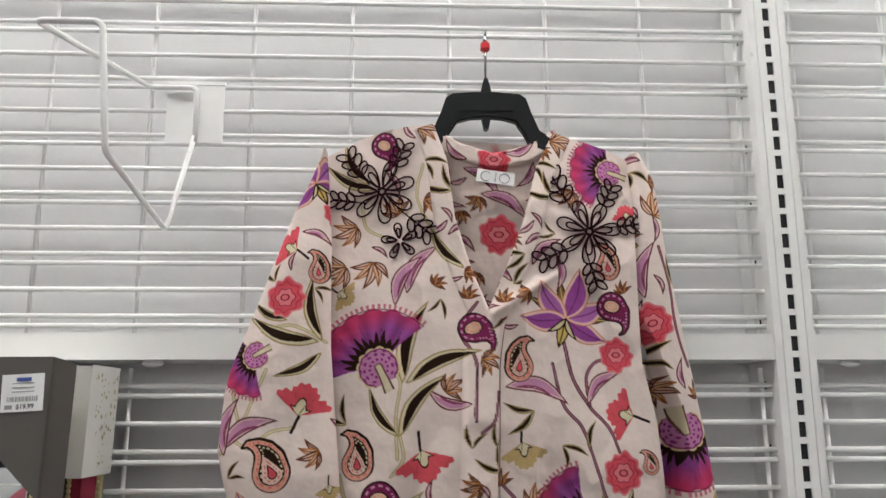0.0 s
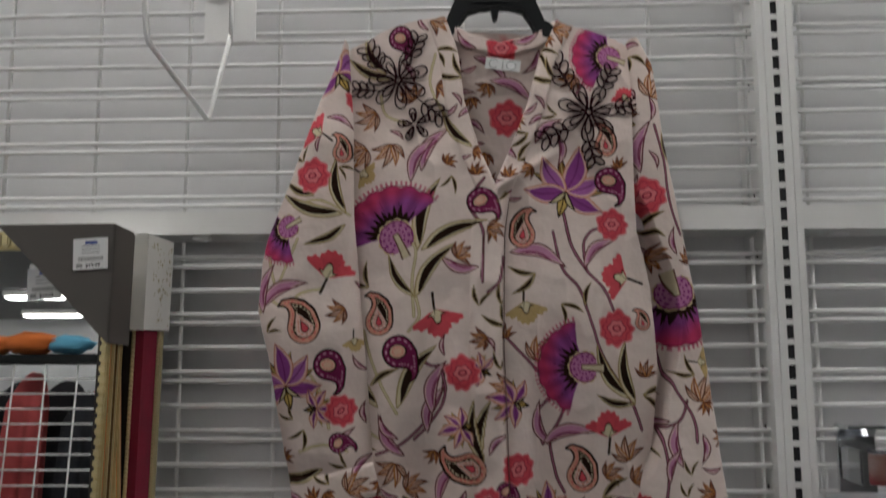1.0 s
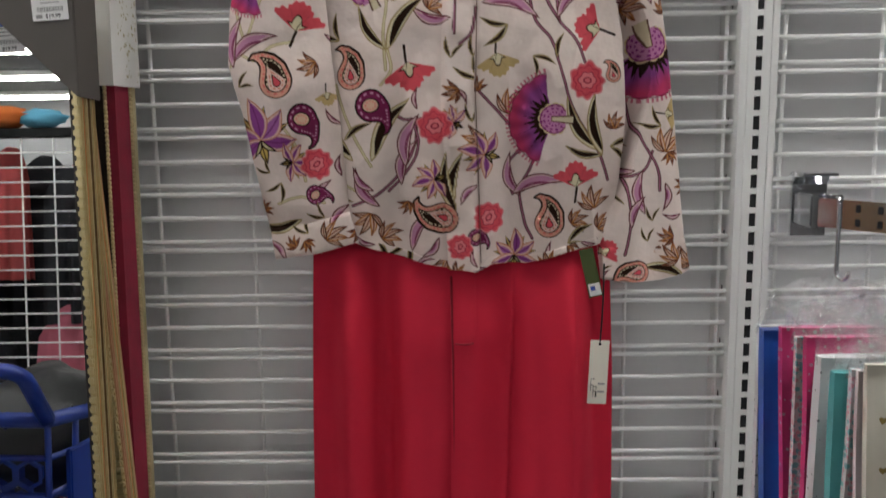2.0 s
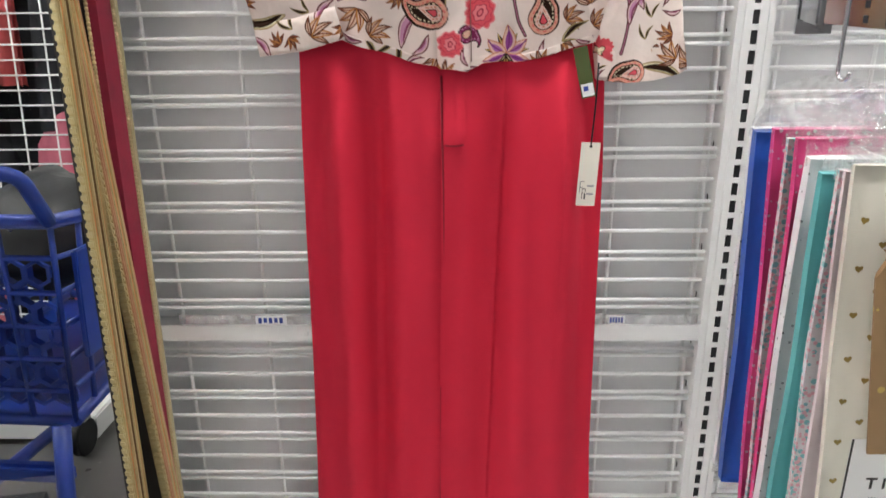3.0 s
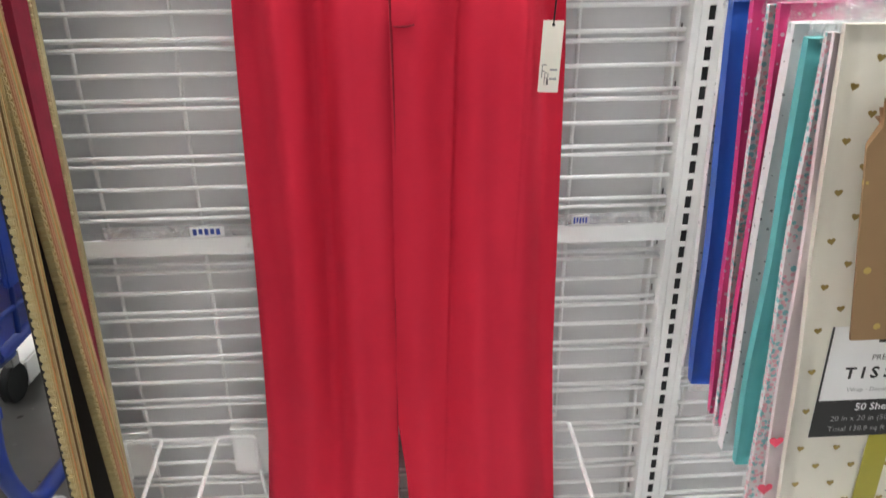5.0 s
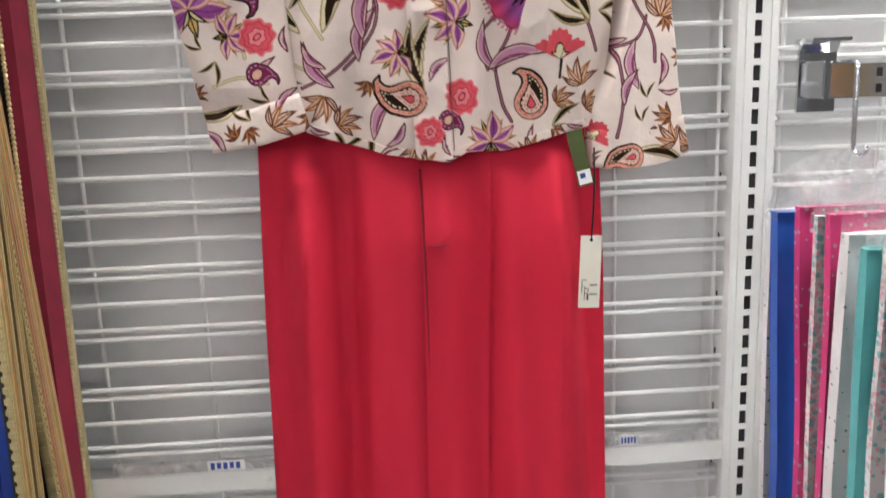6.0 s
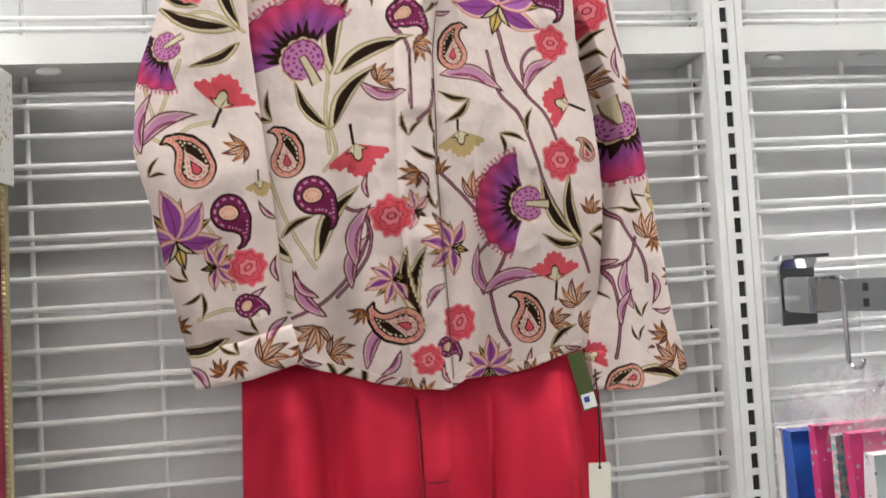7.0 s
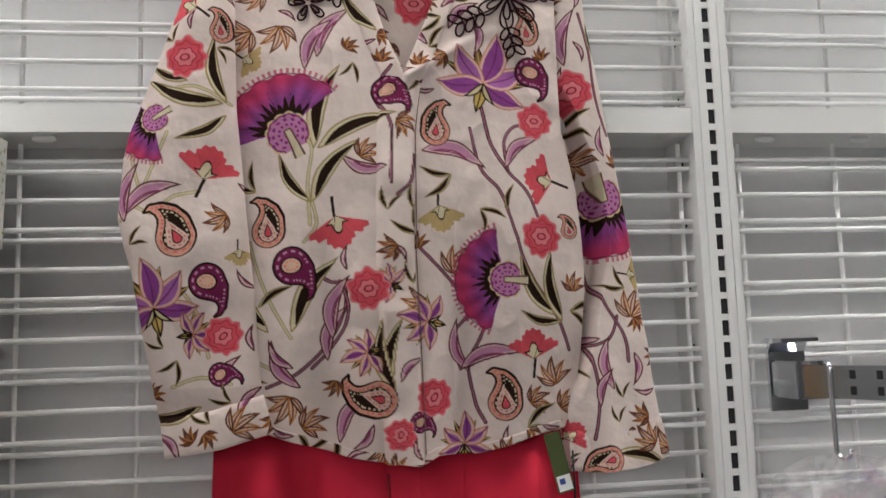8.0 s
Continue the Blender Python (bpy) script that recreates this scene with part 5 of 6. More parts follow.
for nm, a in (("side_rail", (-0.010, 0.0, 0.0, H)), ("side_rail", (-W, -W + 0.010, 0.0, H)), ("end_rail", (-W + 0.010, -0.010, 0.0, 0.022)), ("end_rail", (-W + 0.010, -0.010, H - 0.022, H))):
    rail = part(nm, boxed(a[0], a[1], 0.004, 0.011, a[2], a[3], bevel=0.002), M_GOLD, mirror)
    if nm == "side_rail":
        beaded_bar(rail, ((a[0] + a[1]) / 2, 0.003, a[2]), ((a[0] + a[1]) / 2, 0.003, a[3]), 0.0045, 0.0115)
        inner = a[0] if a[0] > -0.1 else a[1]
        part("dark_lining", boxed(inner - 0.0022, inner + 0.0012, 0.0030, 0.0075, 0.022, H - 0.022), M_DARKWOOD, rail)
    else:
        zz = (a[2] + a[3]) / 2
        beaded_bar(rail, (a[0], 0.003, zz), (a[1], 0.003, zz), 0.008, 0.0115)
for k, (mt, y0, y1, ex) in enumerate(((M_ORANGE, 0.0112, 0.0155, -0.0015), (M_GOLD2, 0.0155, 0.0205, 0.001), (M_BROWNGILT, 0.0205, 0.025, -0.001), (M_DARKGOLD, 0.025, 0.029, 0.0), (M_GOLD2, 0.029, 0.033, 0.001), (M_ORANGE, 0.033, 0.038, -0.001), (M_GOLD, 0.038, 0.041, 0.0005))):
    part("side_moulding", boxed(-W - ex, 0.0 + ex, y0, y1, 0.002, H - 0.002, bevel=0.001), mt, mirror)
for sx in (0, 1):
    for sz in (0, 1):
        bm = bmesh.new()
        q = 0.135
        x0, z0 = (0.003 if sx == 0 else -W - 0.003), (-0.003 if sz == 0 else H + 0.003)
        dx, dz = (-q if sx == 0 else q), (q if sz == 0 else -q)
        prism(bm, [(x0, z0), (x0 + dx, z0), (x0, z0 + dz)], "y", -0.009, -0.007)
        box(bm, min(x0, x0 + 0.002 * (1 if sx == 0 else -1)), max(x0, x0 + 0.002 * (1 if sx == 0 else -1)), -0.009, 0.046, min(z0, z0 + dz), max(z0, z0 + dz), bevel=0.0008)
        box(bm, min(x0, x0 + dx), max(x0, x0 + dx), -0.009, 0.046, min(z0, z0 + 0.002 * (-1 if sz == 0 else 1)), max(z0, z0 + 0.002 * (-1 if sz == 0 else 1)))
        part("corner_guard", bm, M_GREYCARD, mirror, "grey-brown folded card corner guard")


def price_sticker(parent, m, w=0.040, h=0.036):
    s = part("price_sticker", boxed(-w / 2, w / 2, -0.0006, 0.0, -h / 2, h / 2), M_PAPER, parent, "white shop price sticker", m=m)
    bm = bmesh.new()
    box(bm, -0.006, 0.008, -0.0010, -0.0007, 0.011, 0.0145)
    part("logo_bar", bm, M_BLUEINK, s)
    bm = bmesh.new()
    for k in range(3):
        box(bm, -0.010, 0.011, -0.0010, -0.0007, 0.0085 - k * 0.004, 0.0095 - k * 0.004)
    rs = random.Random(4)
    x = -0.014
    while x < 0.014:
        wd = rs.choice((0.0006, 0.001, 0.0014))
        box(bm, x, x + wd, -0.0010, -0.0007, -0.0085, -0.0035)
        x += wd + rs.choice((0.0006, 0.001))
    box(bm, -0.016, -0.009, -0.0010, -0.0007, -0.0155, -0.0115)
    part("print_bars", bm, M_GREYINK, s)
    text("price", "$19.99", 0.0062, M_INK, s, pose(0.003, -0.0009, -0.0135, 90, 0, 0), bold=0.00015)
    return s


price_sticker(mirror, pose(-0.022, -0.0095, H - 0.030, 0, -3, 0))
price_sticker(mirror, pose(-0.082, 0.0075, H - 0.062, 0, -3, 0))

art2, H2 = leaning("framed_picture", "gold and copper moulded picture frame stacked behind the mirror", -0.321, 0.48, (0.990, 0.240), (0.998, 1.530), tilt=-2.25)
W = 0.48
part("panel", boxed(-W + 0.012, -0.012, 0.006, 0.012, 0.02, H2 - 0.02), M_DARKWOOD, art2)
for nm, a in (("side_rail", (-0.014, 0.0, 0.0, H2)), ("side_rail", (-W, -W + 0.014, 0.0, H2)), ("end_rail", (-W + 0.014, -0.014, 0.0, 0.022)), ("end_rail", (-W + 0.014, -0.014, H2 - 0.022, H2))):
    rail = part(nm, boxed(a[0], a[1], 0.002, 0.018, a[2], a[3], bevel=0.003), M_GOLD, art2)
beaded_bar(art2, (-0.005, 0.002, 0.1), (-0.005, 0.002, H2), 0.0055, 0.0095)
for mt, y0, y1, ex in ((M_COPPER, 0.0115, 0.016, 0.001), (M_GOLD2, 0.016, 0.020, 0.002), (M_ORANGE, 0.020, 0.025, 0.0008), (M_GOLD, 0.025, 0.030, 0.002), (M_COPPER, 0.030, 0.036, 0.001)):
    part("side_moulding", boxed(-0.012, ex, y0, y1, 0.0, H2, bevel=0.001), mt, art2)
part("side_moulding", boxed(-0.003, 0.0015, 0.006, 0.011, 0.0, H2, bevel=0.001), M_COPPER, art2)
bm = bmesh.new()
box(bm, -0.12, 0.003, -0.004, -0.002, -0.003, 0.11)
box(bm, 0.0015, 0.003, -0.004, 0.040, -0.003, 0.11)
box(bm, -0.12, 0.003, -0.004, 0.040, -0.005, -0.003)
part("corner_guard", bm, M_GREYCARD, art2, "grey-brown folded card corner guard")

art3, H3 = leaning("framed_picture", "crimson velvet picture frame with gold rope edges, card corner", -0.3640, 0.50, (1.034, 0.235), (1.034, 1.556), tilt=1.15)
W = 0.50
part("panel", boxed(-W, -0.0125, 0.003, 0.060, 0.0, H3), M_DARKWOOD, art3)
bm = bmesh.new()
prism(bm, [(0.004, 0.0), (0.001, H3), (0.044, H3), (0.044, 0.0)], "x", -0.012, -0.0005)
part("velvet_side", bm, M_VELVET, art3)
for y0, y1 in ((0.004, 0.004), (0.047, 0.047)):
    bm = bmesh.new()
    ball(bm, (0, 0, 0), 0.0031, (0.9, 0.8, 1.0), 8)
    me = bpy.data.meshes.new("rope_bead")
    bm.to_mesh(me)
    bm.free()
    me.materials.append(M_GOLD2)
    n = int(H3 / 0.0058)
    for k in range(n):
        o = new("rope_bead", me)
        o.parent, o.location = art3, (0.0 if y0 > 0.02 else -0.0125, -0.004 + y0 + 0.004 * (y0 > 0.02) + (y1 - y0) * k / n, 0.003 + k * 0.0058)
part("gilt_edge", boxed(-0.0120, 0.0015, 0.050, 0.062, 0.0, H3, bevel=0.001), M_GOLD2, art3)
M_STAR = mat("starred_white_card", (0.74, 0.73, 0.70), 0.5, vary=0.04, scale=20)
M_STARGOLD = mat("gold_star", (0.36, 0.30, 0.13), 0.4, 0.4)
bm = bmesh.new()
box(bm, -0.14, 0.004, -0.012, -0.010, H3 - 0.115, H3 + 0.003)
box(bm, 0.002, 0.004, -0.012, 0.073, H3 - 0.115, H3 + 0.003, bevel=0.0008)
box(bm, -0.14, 0.004, -0.012, 0.073, H3 + 0.001, H3 + 0.003)
guard = part("corner_guard", bm, M_STAR, art3, "white card corner guard printed with gold stars")
rs = random.Random(11)
bm = bmesh.new()
for k in range(64):
    cy, cz, s = rs.uniform(0.0, 0.070), H3 - rs.uniform(0.004, 0.110), rs.choice((0.0016, 0.002, 0.0026, 0.0036))
    a0 = rs.uniform(0, 1)
    vs = [bm.verts.new((0.00435, cy + (s if i % 2 == 0 else s * 0.42) * math.sin(a0 + i * math.pi / 5), cz + (s if i % 2 == 0 else s * 0.42) * math.cos(a0 + i * math.pi / 5))) for i in range(10)]
    bm.faces.new(vs)
part("stars", bm, M_STARGOLD, guard)


# ---- chrome crossbar with hooks and hanging tissue packs ----
bar = thing("faceout_bar", "chrome rectangular crossbar on a bracket hooked to the grid", "hang rail", (0.544, 1.09, 1.29))
bm = bmesh.new()
prism(bm, [(0.024, -0.055), (0.024, 0.016), (0.015, 0.030), (-0.012, 0.030), (-0.012, 0.026), (0.012, 0.024), (0.019, 0.014), (0.019, -0.055)], "x", -0.020, 0.026)
part("bracket", bm, M_CHROME, bar)
part("bracket_cheek", boxed(-0.018, 0.024, -0.035, 0.019, -0.038, 0.004, bevel=0.002), M_CHROME, bar)
for cx in (-0.016, 0.014):
    bm = bmesh.new()
    tube(bm, rounded([(cx, 0.012, 0.026), (cx, 0.030, 0.028), (cx, 0.036, 0.020)], 0.006), 0.003, 8)
    part("grid_hook", bm, M_CHROME, bar, smooth=True)
ARM = pose(0.0, -0.036, 0.0, 0, 0, -58)
part("crossbar", boxed(-0.012, 0.40, -0.007, 0.007, -0.036, 0.000, bevel=0.0015), M_CHROME, bar, m=ARM)
# slots laid on as black boxes, their inner shade given by colour
for k in range(12):
    for z0 in (-0.014, -0.031):
        part("slot", boxed(0.045 + k * 0.028, 0.051 + k * 0.028, -0.0076, -0.0071, z0, z0 + 0.009), M_HOLE_SHADE, bar, m=ARM)

for k in range(4):
    hk = thing("peg_hook", "chrome wire peg hook hung from the crossbar", "hook", (0.544 + (0.012 + k * 0.075) * 0.530, 1.052 - (0.012 + k * 0.075) * 0.848, 1.256), "peg hooks")
    bm = bmesh.new()
    tube(bm, rounded([(0, 0.006, 0.036), (0, -0.012, 0.036), (0, -0.013, -0.060), (0.003, -0.022, -0.066), (0.006, -0.028, -0.062), (0.007, -0.029, -0.054)], 0.006), 0.0028, 10)
    part("rod", bm, M_CHROME, hk, smooth=True)

M_BLUE = mat("blue_tissue", (0.025, 0.10, 0.46), 0.35, vary=0.08, scale=20)
M_PINKT = dotted("pink_dotted_tissue", (0.66, 0.06, 0.22), (0.55, 0.50, 0.52), 95, 0.22)
M_CONF = dotted("confetti_tissue", (0.74, 0.70, 0.71), (0.20, 0.50, 0.52), 105, 0.38, second=(0.75, 0.40, 0.46))
M_SPECK = dotted("speckled_white_tissue", (0.77, 0.77, 0.79), (0.25, 0.25, 0.27), 75, 0.13)
M_TEAL = mat("teal_tissue", (0.12, 0.46, 0.47), 0.35, vary=0.08, scale=20)
M_PALEPINK = mat("pale_pink_tissue", (0.76, 0.66, 0.68), 0.4, vary=0.04)
M_CREAMT = mat("cream_tissue", (0.74, 0.71, 0.62), 0.45, vary=0.04, scale=18, bump=0.05)
M_GOLDFOIL = mat("gold_foil_heart", (0.36, 0.26, 0.08), 0.3, 0.7)
M_REDHEART = mat("red_heart", (0.70, 0.06, 0.12), 0.5)


def pack(label, x0, x1, y0, y1, ztop, zbot, material, seed, lean=0.0):
    """A hanging bag of folded tissue: soft slab, film sleeve above with a punched header."""
    p = thing("tissue_pack", label, "tissue paper", ((x0 + x1) / 2, (y0 + y1) / 2, zbot), "hanging tissue packs")
    ox, oy, h = (x0 + x1) / 2, (y0 + y1) / 2, ztop - zbot
    bm = bmesh.new()
    nx, nz = 22, 30
    rs = np.random.RandomState(seed)
    ph = rs.uniform(0, 6, 4)
    for side in (0, 1):
        vs = []
        for j in range(nz + 1):
            row = []
            for i in range(nx + 1):
                a, b = i / nx, j / nz
                edge = min(a, 1 - a, 0.5) * 2
                t = (y1 - y0) / 2 * (0.75 + 0.25 * min(1, edge * 8)) * (0.8 + 0.2 * min(1, min(b, 1 - b) * 14))
                wob = 0.0022 * math.sin(5 * b + ph[0] + 3 * a) + 0.0012 * math.sin(13 * b + ph[1])
                x = x0 - ox + a * (x1 - x0) + lean * (1 - b) + 0.0012 * math.sin(9 * b + ph[2])
                row.append(bm.verts.new((x, (-t if side == 0 else t) + wob, b * h)))
            vs.append(row)
        for j in range(nz):
            for i in range(nx):
                q = (vs[j][i], vs[j][i + 1], vs[j + 1][i + 1], vs[j + 1][i])
                bm.faces.new(q if side == 0 else q[::-1]).smooth = True
        if side == 0:
            front = vs
        else:
            rim0 = [front[j][0] for j in range(nz + 1)] + front[nz][1:] + [front[j][nx] for j in range(nz - 1, -1, -1)] + front[0][nx - 1:0:-1]
            rim1 = [vs[j][0] for j in range(nz + 1)] + vs[nz][1:] + [vs[j][nx] for j in range(nz - 1, -1, -1)] + vs[0][nx - 1:0:-1]
            n = len(rim0)
            for k in range(n):
                bm.faces.new((rim0[k], rim1[k], rim1[(k + 1) % n], rim0[(k + 1) % n]))
    part("folded_tissue", bm, material, p)
    # crinkled header of clear film
    bm = bmesh.new()
    rows = []
    for j in range(9):
        b = j / 8
        row = []
        for i in range(19):
            a = i / 18
            x = x0 - ox - 0.004 + a * (x1 - x0 + 0.008) * (1 - 0.10 * b) + 0.01 * b
            row.append(bm.verts.new((x, 0.006 * math.sin(a * 17 + ph[3] + 3 * b) * b + 0.008 * (rs.rand() - 0.5), h - 0.01 + b * (0.055 + 0.02 * math.sin(a * 7 + ph[1])))))
        rows.append(row)
    for j in range(8):
        for i in range(18):
            bm.faces.new((rows[j][i], rows[j][i + 1], rows[j + 1][i + 1], rows[j + 1][i])).smooth = True
    film = part("film_header", bm, M_FILM, p, "crinkled clear film header")
    film.visible_shadow = False
    # film tail below the paper
    bm = bmesh.new()
    lo = [bm.verts.new((x0 - ox + lean + (x1 - x0) * i / 10, 0.003 * math.sin(i * 2 + ph[0]), -0.018 + 0.004 * math.sin(i))) for i in range(11)]
    hi = [bm.verts.new((x0 - ox + lean + (x1 - x0) * i / 10, 0.0, 0.004)) for i in range(11)]
    for i in range(10):
        bm.faces.new((lo[i], lo[i + 1], hi[i + 1], hi[i]))
    tail = part("film_tail", bm, M_FILM, p)
    tail.visible_shadow = False
    return p


pack("white speckled tissue paper in clear film hanging on a hook", 0.452, 0.85, 1.010, 1.026, 1.135, 0.640, M_SPECK, 1, 0.008)
pack("bright blue tissue paper in clear film hanging on a hook", 0.4473, 0.85, 0.978, 1.002, 1.137, 0.632, M_BLUE, 2, 0.015)
pack("hot pink dotted tissue paper in clear film", 0.4600, 0.86, 0.958, 0.974, 1.146, 0.600, M_PINKT, 3, 0.022)
pack("confetti dotted tissue paper in clear film", 0.4680, 0.86, 0.944, 0.956, 1.139, 0.590, M_CONF, 4, 0.018)
pack("hot pink dotted tissue paper in clear film", 0.4745, 0.87, 0.926, 0.942, 1.143, 0.600, M_PINKT, 5, 0.012)
pack("white speckled tissue paper in clear film", 0.4780, 0.87, 0.898, 0.922, 1.127, 0.585, M_SPECK, 6, 0.004)
pack("teal tissue paper in clear film", 0.4840, 0.88, 0.876, 0.894, 1.117, 0.580, M_TEAL, 7, 0.006)
pack("pink and teal confetti tissue paper in clear film", 0.4930, 0.88, 0.862, 0.874, 1.125, 0.530, M_CONF, 8, 0.012)
pale = pack("pale pink tissue paper with red hearts in clear film", 0.4960, 0.88, 0.852, 0.861, 1.127, 0.522, M_PALEPINK, 9, 0.026)
cream = pack("cream tissue paper pack with gold foil hearts and printed label", 0.4980, 0.92, 0.838, 0.850, 1.137, 0.515, M_CREAMT, 10, 0.040)


def heart_points(s):
    return [(s * 0.062 * 16 * math.sin(t) ** 3 / 1.0, s * 0.062 * (13 * math.cos(t) - 5 * math.cos(2 * t) - 2 * math.cos(3 * t) - math.cos(4 * t))) for t in np.linspace(0, 2 * math.pi, 18)[:-1]]


def heart(parent, x, y, z, s, material, turn=0):
    bm = bmesh.new()
    c, w = math.cos(radians(turn)), math.sin(radians(turn))
    prism(bm, [(c * a - w * b, w * a + c * b) for a, b in heart_points(s)], "y", 0, 0.0004)
    return part("heart", bm, material, parent, m=Matrix.Translation((x, y, z)))


rs = random.Random(3)
for j in range(22):
    for i in range(10):
        hx = -0.197 + i * 0.044 + (0.022 if j % 2 else 0)
        hz = 0.014 + j * 0.0275
        b = hz / 0.622
        hx += 0.040 * (1 - b)
        if hx < 0.25 and not (hx > -0.168 and 0.128 < hz < 0.306):
            heart(cream, hx, -0.0094, hz, 0.0046, M_GOLDFOIL, rs.uniform(-12, 12))
for hx, hz, s in ((-0.170, 0.045, 0.010), (-0.168, 0.118, 0.009)):
    heart(pale, hx, -0.0085, hz, s, M_REDHEART)
lb = part("printed_label", boxed(-0.160, 0.16, -0.0006, 0.0, 0.142, 0.294), M_PAPER, cream, "white and black printed label", m=Matrix.Translation((0.0, -0.0100, 0)))
part("label_edge", boxed(-0.160, -0.1575, -0.0011, -0.0007, 0.142, 0.294), M_INK, lb)
part("label_band", boxed(-0.1575, 0.16, -0.0011, -0.0007, 0.142, 0.194), M_INK, lb)
part("label_tab", boxed(-0.103, -0.068, -0.0011, -0.0007, 0.272, 0.280), M_INK, lb)
text("premium", "PREMIUM", 0.0105, M_INK, lb, pose(-0.085, -0.0010, 0.252, 90, 0, 0))
text("tissue", "T I S S U E", 0.0215, M_INK, lb, pose(-0.087, -0.0010, 0.231, 90, 0, 0), bold=0.0006)
text("subtitle", "Wrap \u00b7 Decorate \u00b7 Craft", 0.0085, M_GREYINK, lb, pose(-0.085, -0.0010, 0.2085, 90, 0, 0))
text("sheets", "50 Sheets", 0.014, M_PAPER, lb, pose(-0.085, -0.0014, 0.184, 90, 0, 0), bold=0.0002)
text("size", "20 in x 20 in (50.8 cm x 50.8 cm)", 0.0105, M_GREYINK, lb, pose(-0.068, -0.0014, 0.168, 90, 0, 0))
text("area", "Total 138.8 sq ft (12.9 m\u00b2)", 0.0105, M_GREYINK, lb, pose(-0.083, -0.0014, 0.153, 90, 0, 0))
M_OLIVE = mat("olive_gold_band", (0.36, 0.32, 0.03), 0.4)
part("olive_stripe", boxed(-0.085, -0.056, -0.0009, -0.0002, 0.004, 0.141), M_OLIVE, cream, m=Matrix.Translation((0, -0.0095, 0)))
bm = bmesh.new()
for k in range(7):
    box(bm, -0.045, -0.022 + 0.008 * (k % 3), -0.0009, -0.0003, 0.020 + k * 0.016, 0.0225 + k * 0.016)
part("print_bars", bm, M_GREYINK, cream, m=Matrix.Translation((0, -0.0095, 0)))

# kraft gift bag with gold dots in front of the packs
M_KRAFT = dotted("kraft_gold_dots", (0.30, 0.185, 0.09), (0.50, 0.36, 0.10), 42, 0.20, 0.6)
kb = thing("kraft_gift_bags", "flat stack of brown kraft gift bags with gold dots", "gift bag", (0.612, 0.80, 0.815))
for k in range(3):
    bm = bmesh.new()
    prism(bm, [(-0.064 + 0.004 * k, 0.0 + 0.004 * k), (0.14, 0.0), (0.14, 0.262 - 0.01 * k), (-0.086, 0.262 - 0.01 * k), (-0.083 + 0.002 * k, 0.235), (-0.094 + 0.003 * k, 0.215)], "y", -0.004 + 0.005 * k, -0.0005 + 0.005 * k)
    part("bag", bm, M_KRAFT, kb)

# things on the base shelf at the foot of the packs
M_TAN = mat("tan_plush", (0.50, 0.36, 0.23), 0.95, vary=0.15, scale=90, bump=0.6, bump_scale=350)
M_WHITEPL = mat("white_plush", (0.74, 0.70, 0.65), 0.95, vary=0.1, scale=90, bump=0.6, bump_scale=350)
M_GREYPL = mat("grey_plush", (0.40, 0.39, 0.38), 0.95, vary=0.2, scale=120, bump=0.9, bump_scale=260)
M_NOSE = mat("brown_nose", (0.05, 0.02, 0.012), 0.4)


def folded_pack(label, x, y, z, w, d, h, material, turn, seed):
    p = thing("folded_cloth_pack", label, "folded pack", m=pose(x, y, z, 0, 0, turn), group="folded packs")
    bm = boxed(-w / 2, w / 2, -d / 2, d / 2, 0, h, bevel=h * 0.35)
    bmesh.ops.subdivide_edges(bm, edges=bm.edges[:], cuts=3, use_grid_fill=True)
    for v in bm.verts:
        v.co.z += (0.22 * h * noise.noise(v.co * 18 + Vector((seed, 0, 0)))) * (1 if v.co.z > h * 0.4 else 0)
    part("contents", bm, material, p, smooth=True)
    bm = bmesh.new()
    rows = []
    for j in range(12):
        row = []
        for i in range(14):
            a, b = i / 13 - 0.5, j / 11 - 0.5
            row.append(bm.verts.new((a * w * 1.12, b * d * 1.12, h * 1.06 + 0.006 + 0.005 * noise.noise(Vector((a * 9, b * 9, seed))) - 0.5 * h * max(0, max(abs(a), abs(b)) * 2 - 0.86) / 0.14 * 0.8)))
        rows.append(row)
    for j in range(11):
        for i in range(13):
            bm.faces.new((rows[j][i], rows[j][i + 1], rows[j + 1][i + 1], rows[j + 1][i])).smooth = True
    f = part("film_wrap", bm, M_FILM, p)
    f.visible_shadow = False
    bm = bmesh.new()
    for k in range(4):
        box(bm, 0.02, 0.055 - 0.006 * (k % 2), -0.02 + k * 0.007, -0.017 + k * 0.007, h * 1.12 + 0.008, h * 1.12 + 0.0086)
    part("print_bars", bm, M_GREYINK, p)
    return p


folded_pack("teal tissue pack lying flat on the base shelf", 0.565, 0.955, SHELF_Z + 0.001, 0.17, 0.24, 0.010, M_TEAL, -16, 1)
folded_pack("blue tissue pack lying flat on the base shelf", 0.595, 0.960, SHELF_Z + 0.018, 0.17, 0.23, 0.008, M_BLUE, -18, 2)
folded_pack("white speckled folded pack in clear film", 0.640, 0.975, SHELF_Z + 0.034, 0.20, 0.22, 0.012, M_SPECK, -14, 3)
folded_pack("white folded pack in clear film with a barcode", 0.755, 1.035, SHELF_Z + 0.001, 0.13, 0.10, 0.035, M_PAPER, -24, 4)

bm = bmesh.new()
c = Vector((0.845, 0.985, 0.29))
ball(bm, c, 0.060, (1.0, 0.9, 0.85), 24, 0, 0.05)
ball(bm, c + Vector((-0.02, -0.045, -0.020)), 0.034, (1.1, 0.8, 0.8), 20, 1, 0.05)
ball(bm, c + Vector((-0.022, -0.072, -0.008)), 0.011, (1.3, 0.7, 0.8), 14, 2)
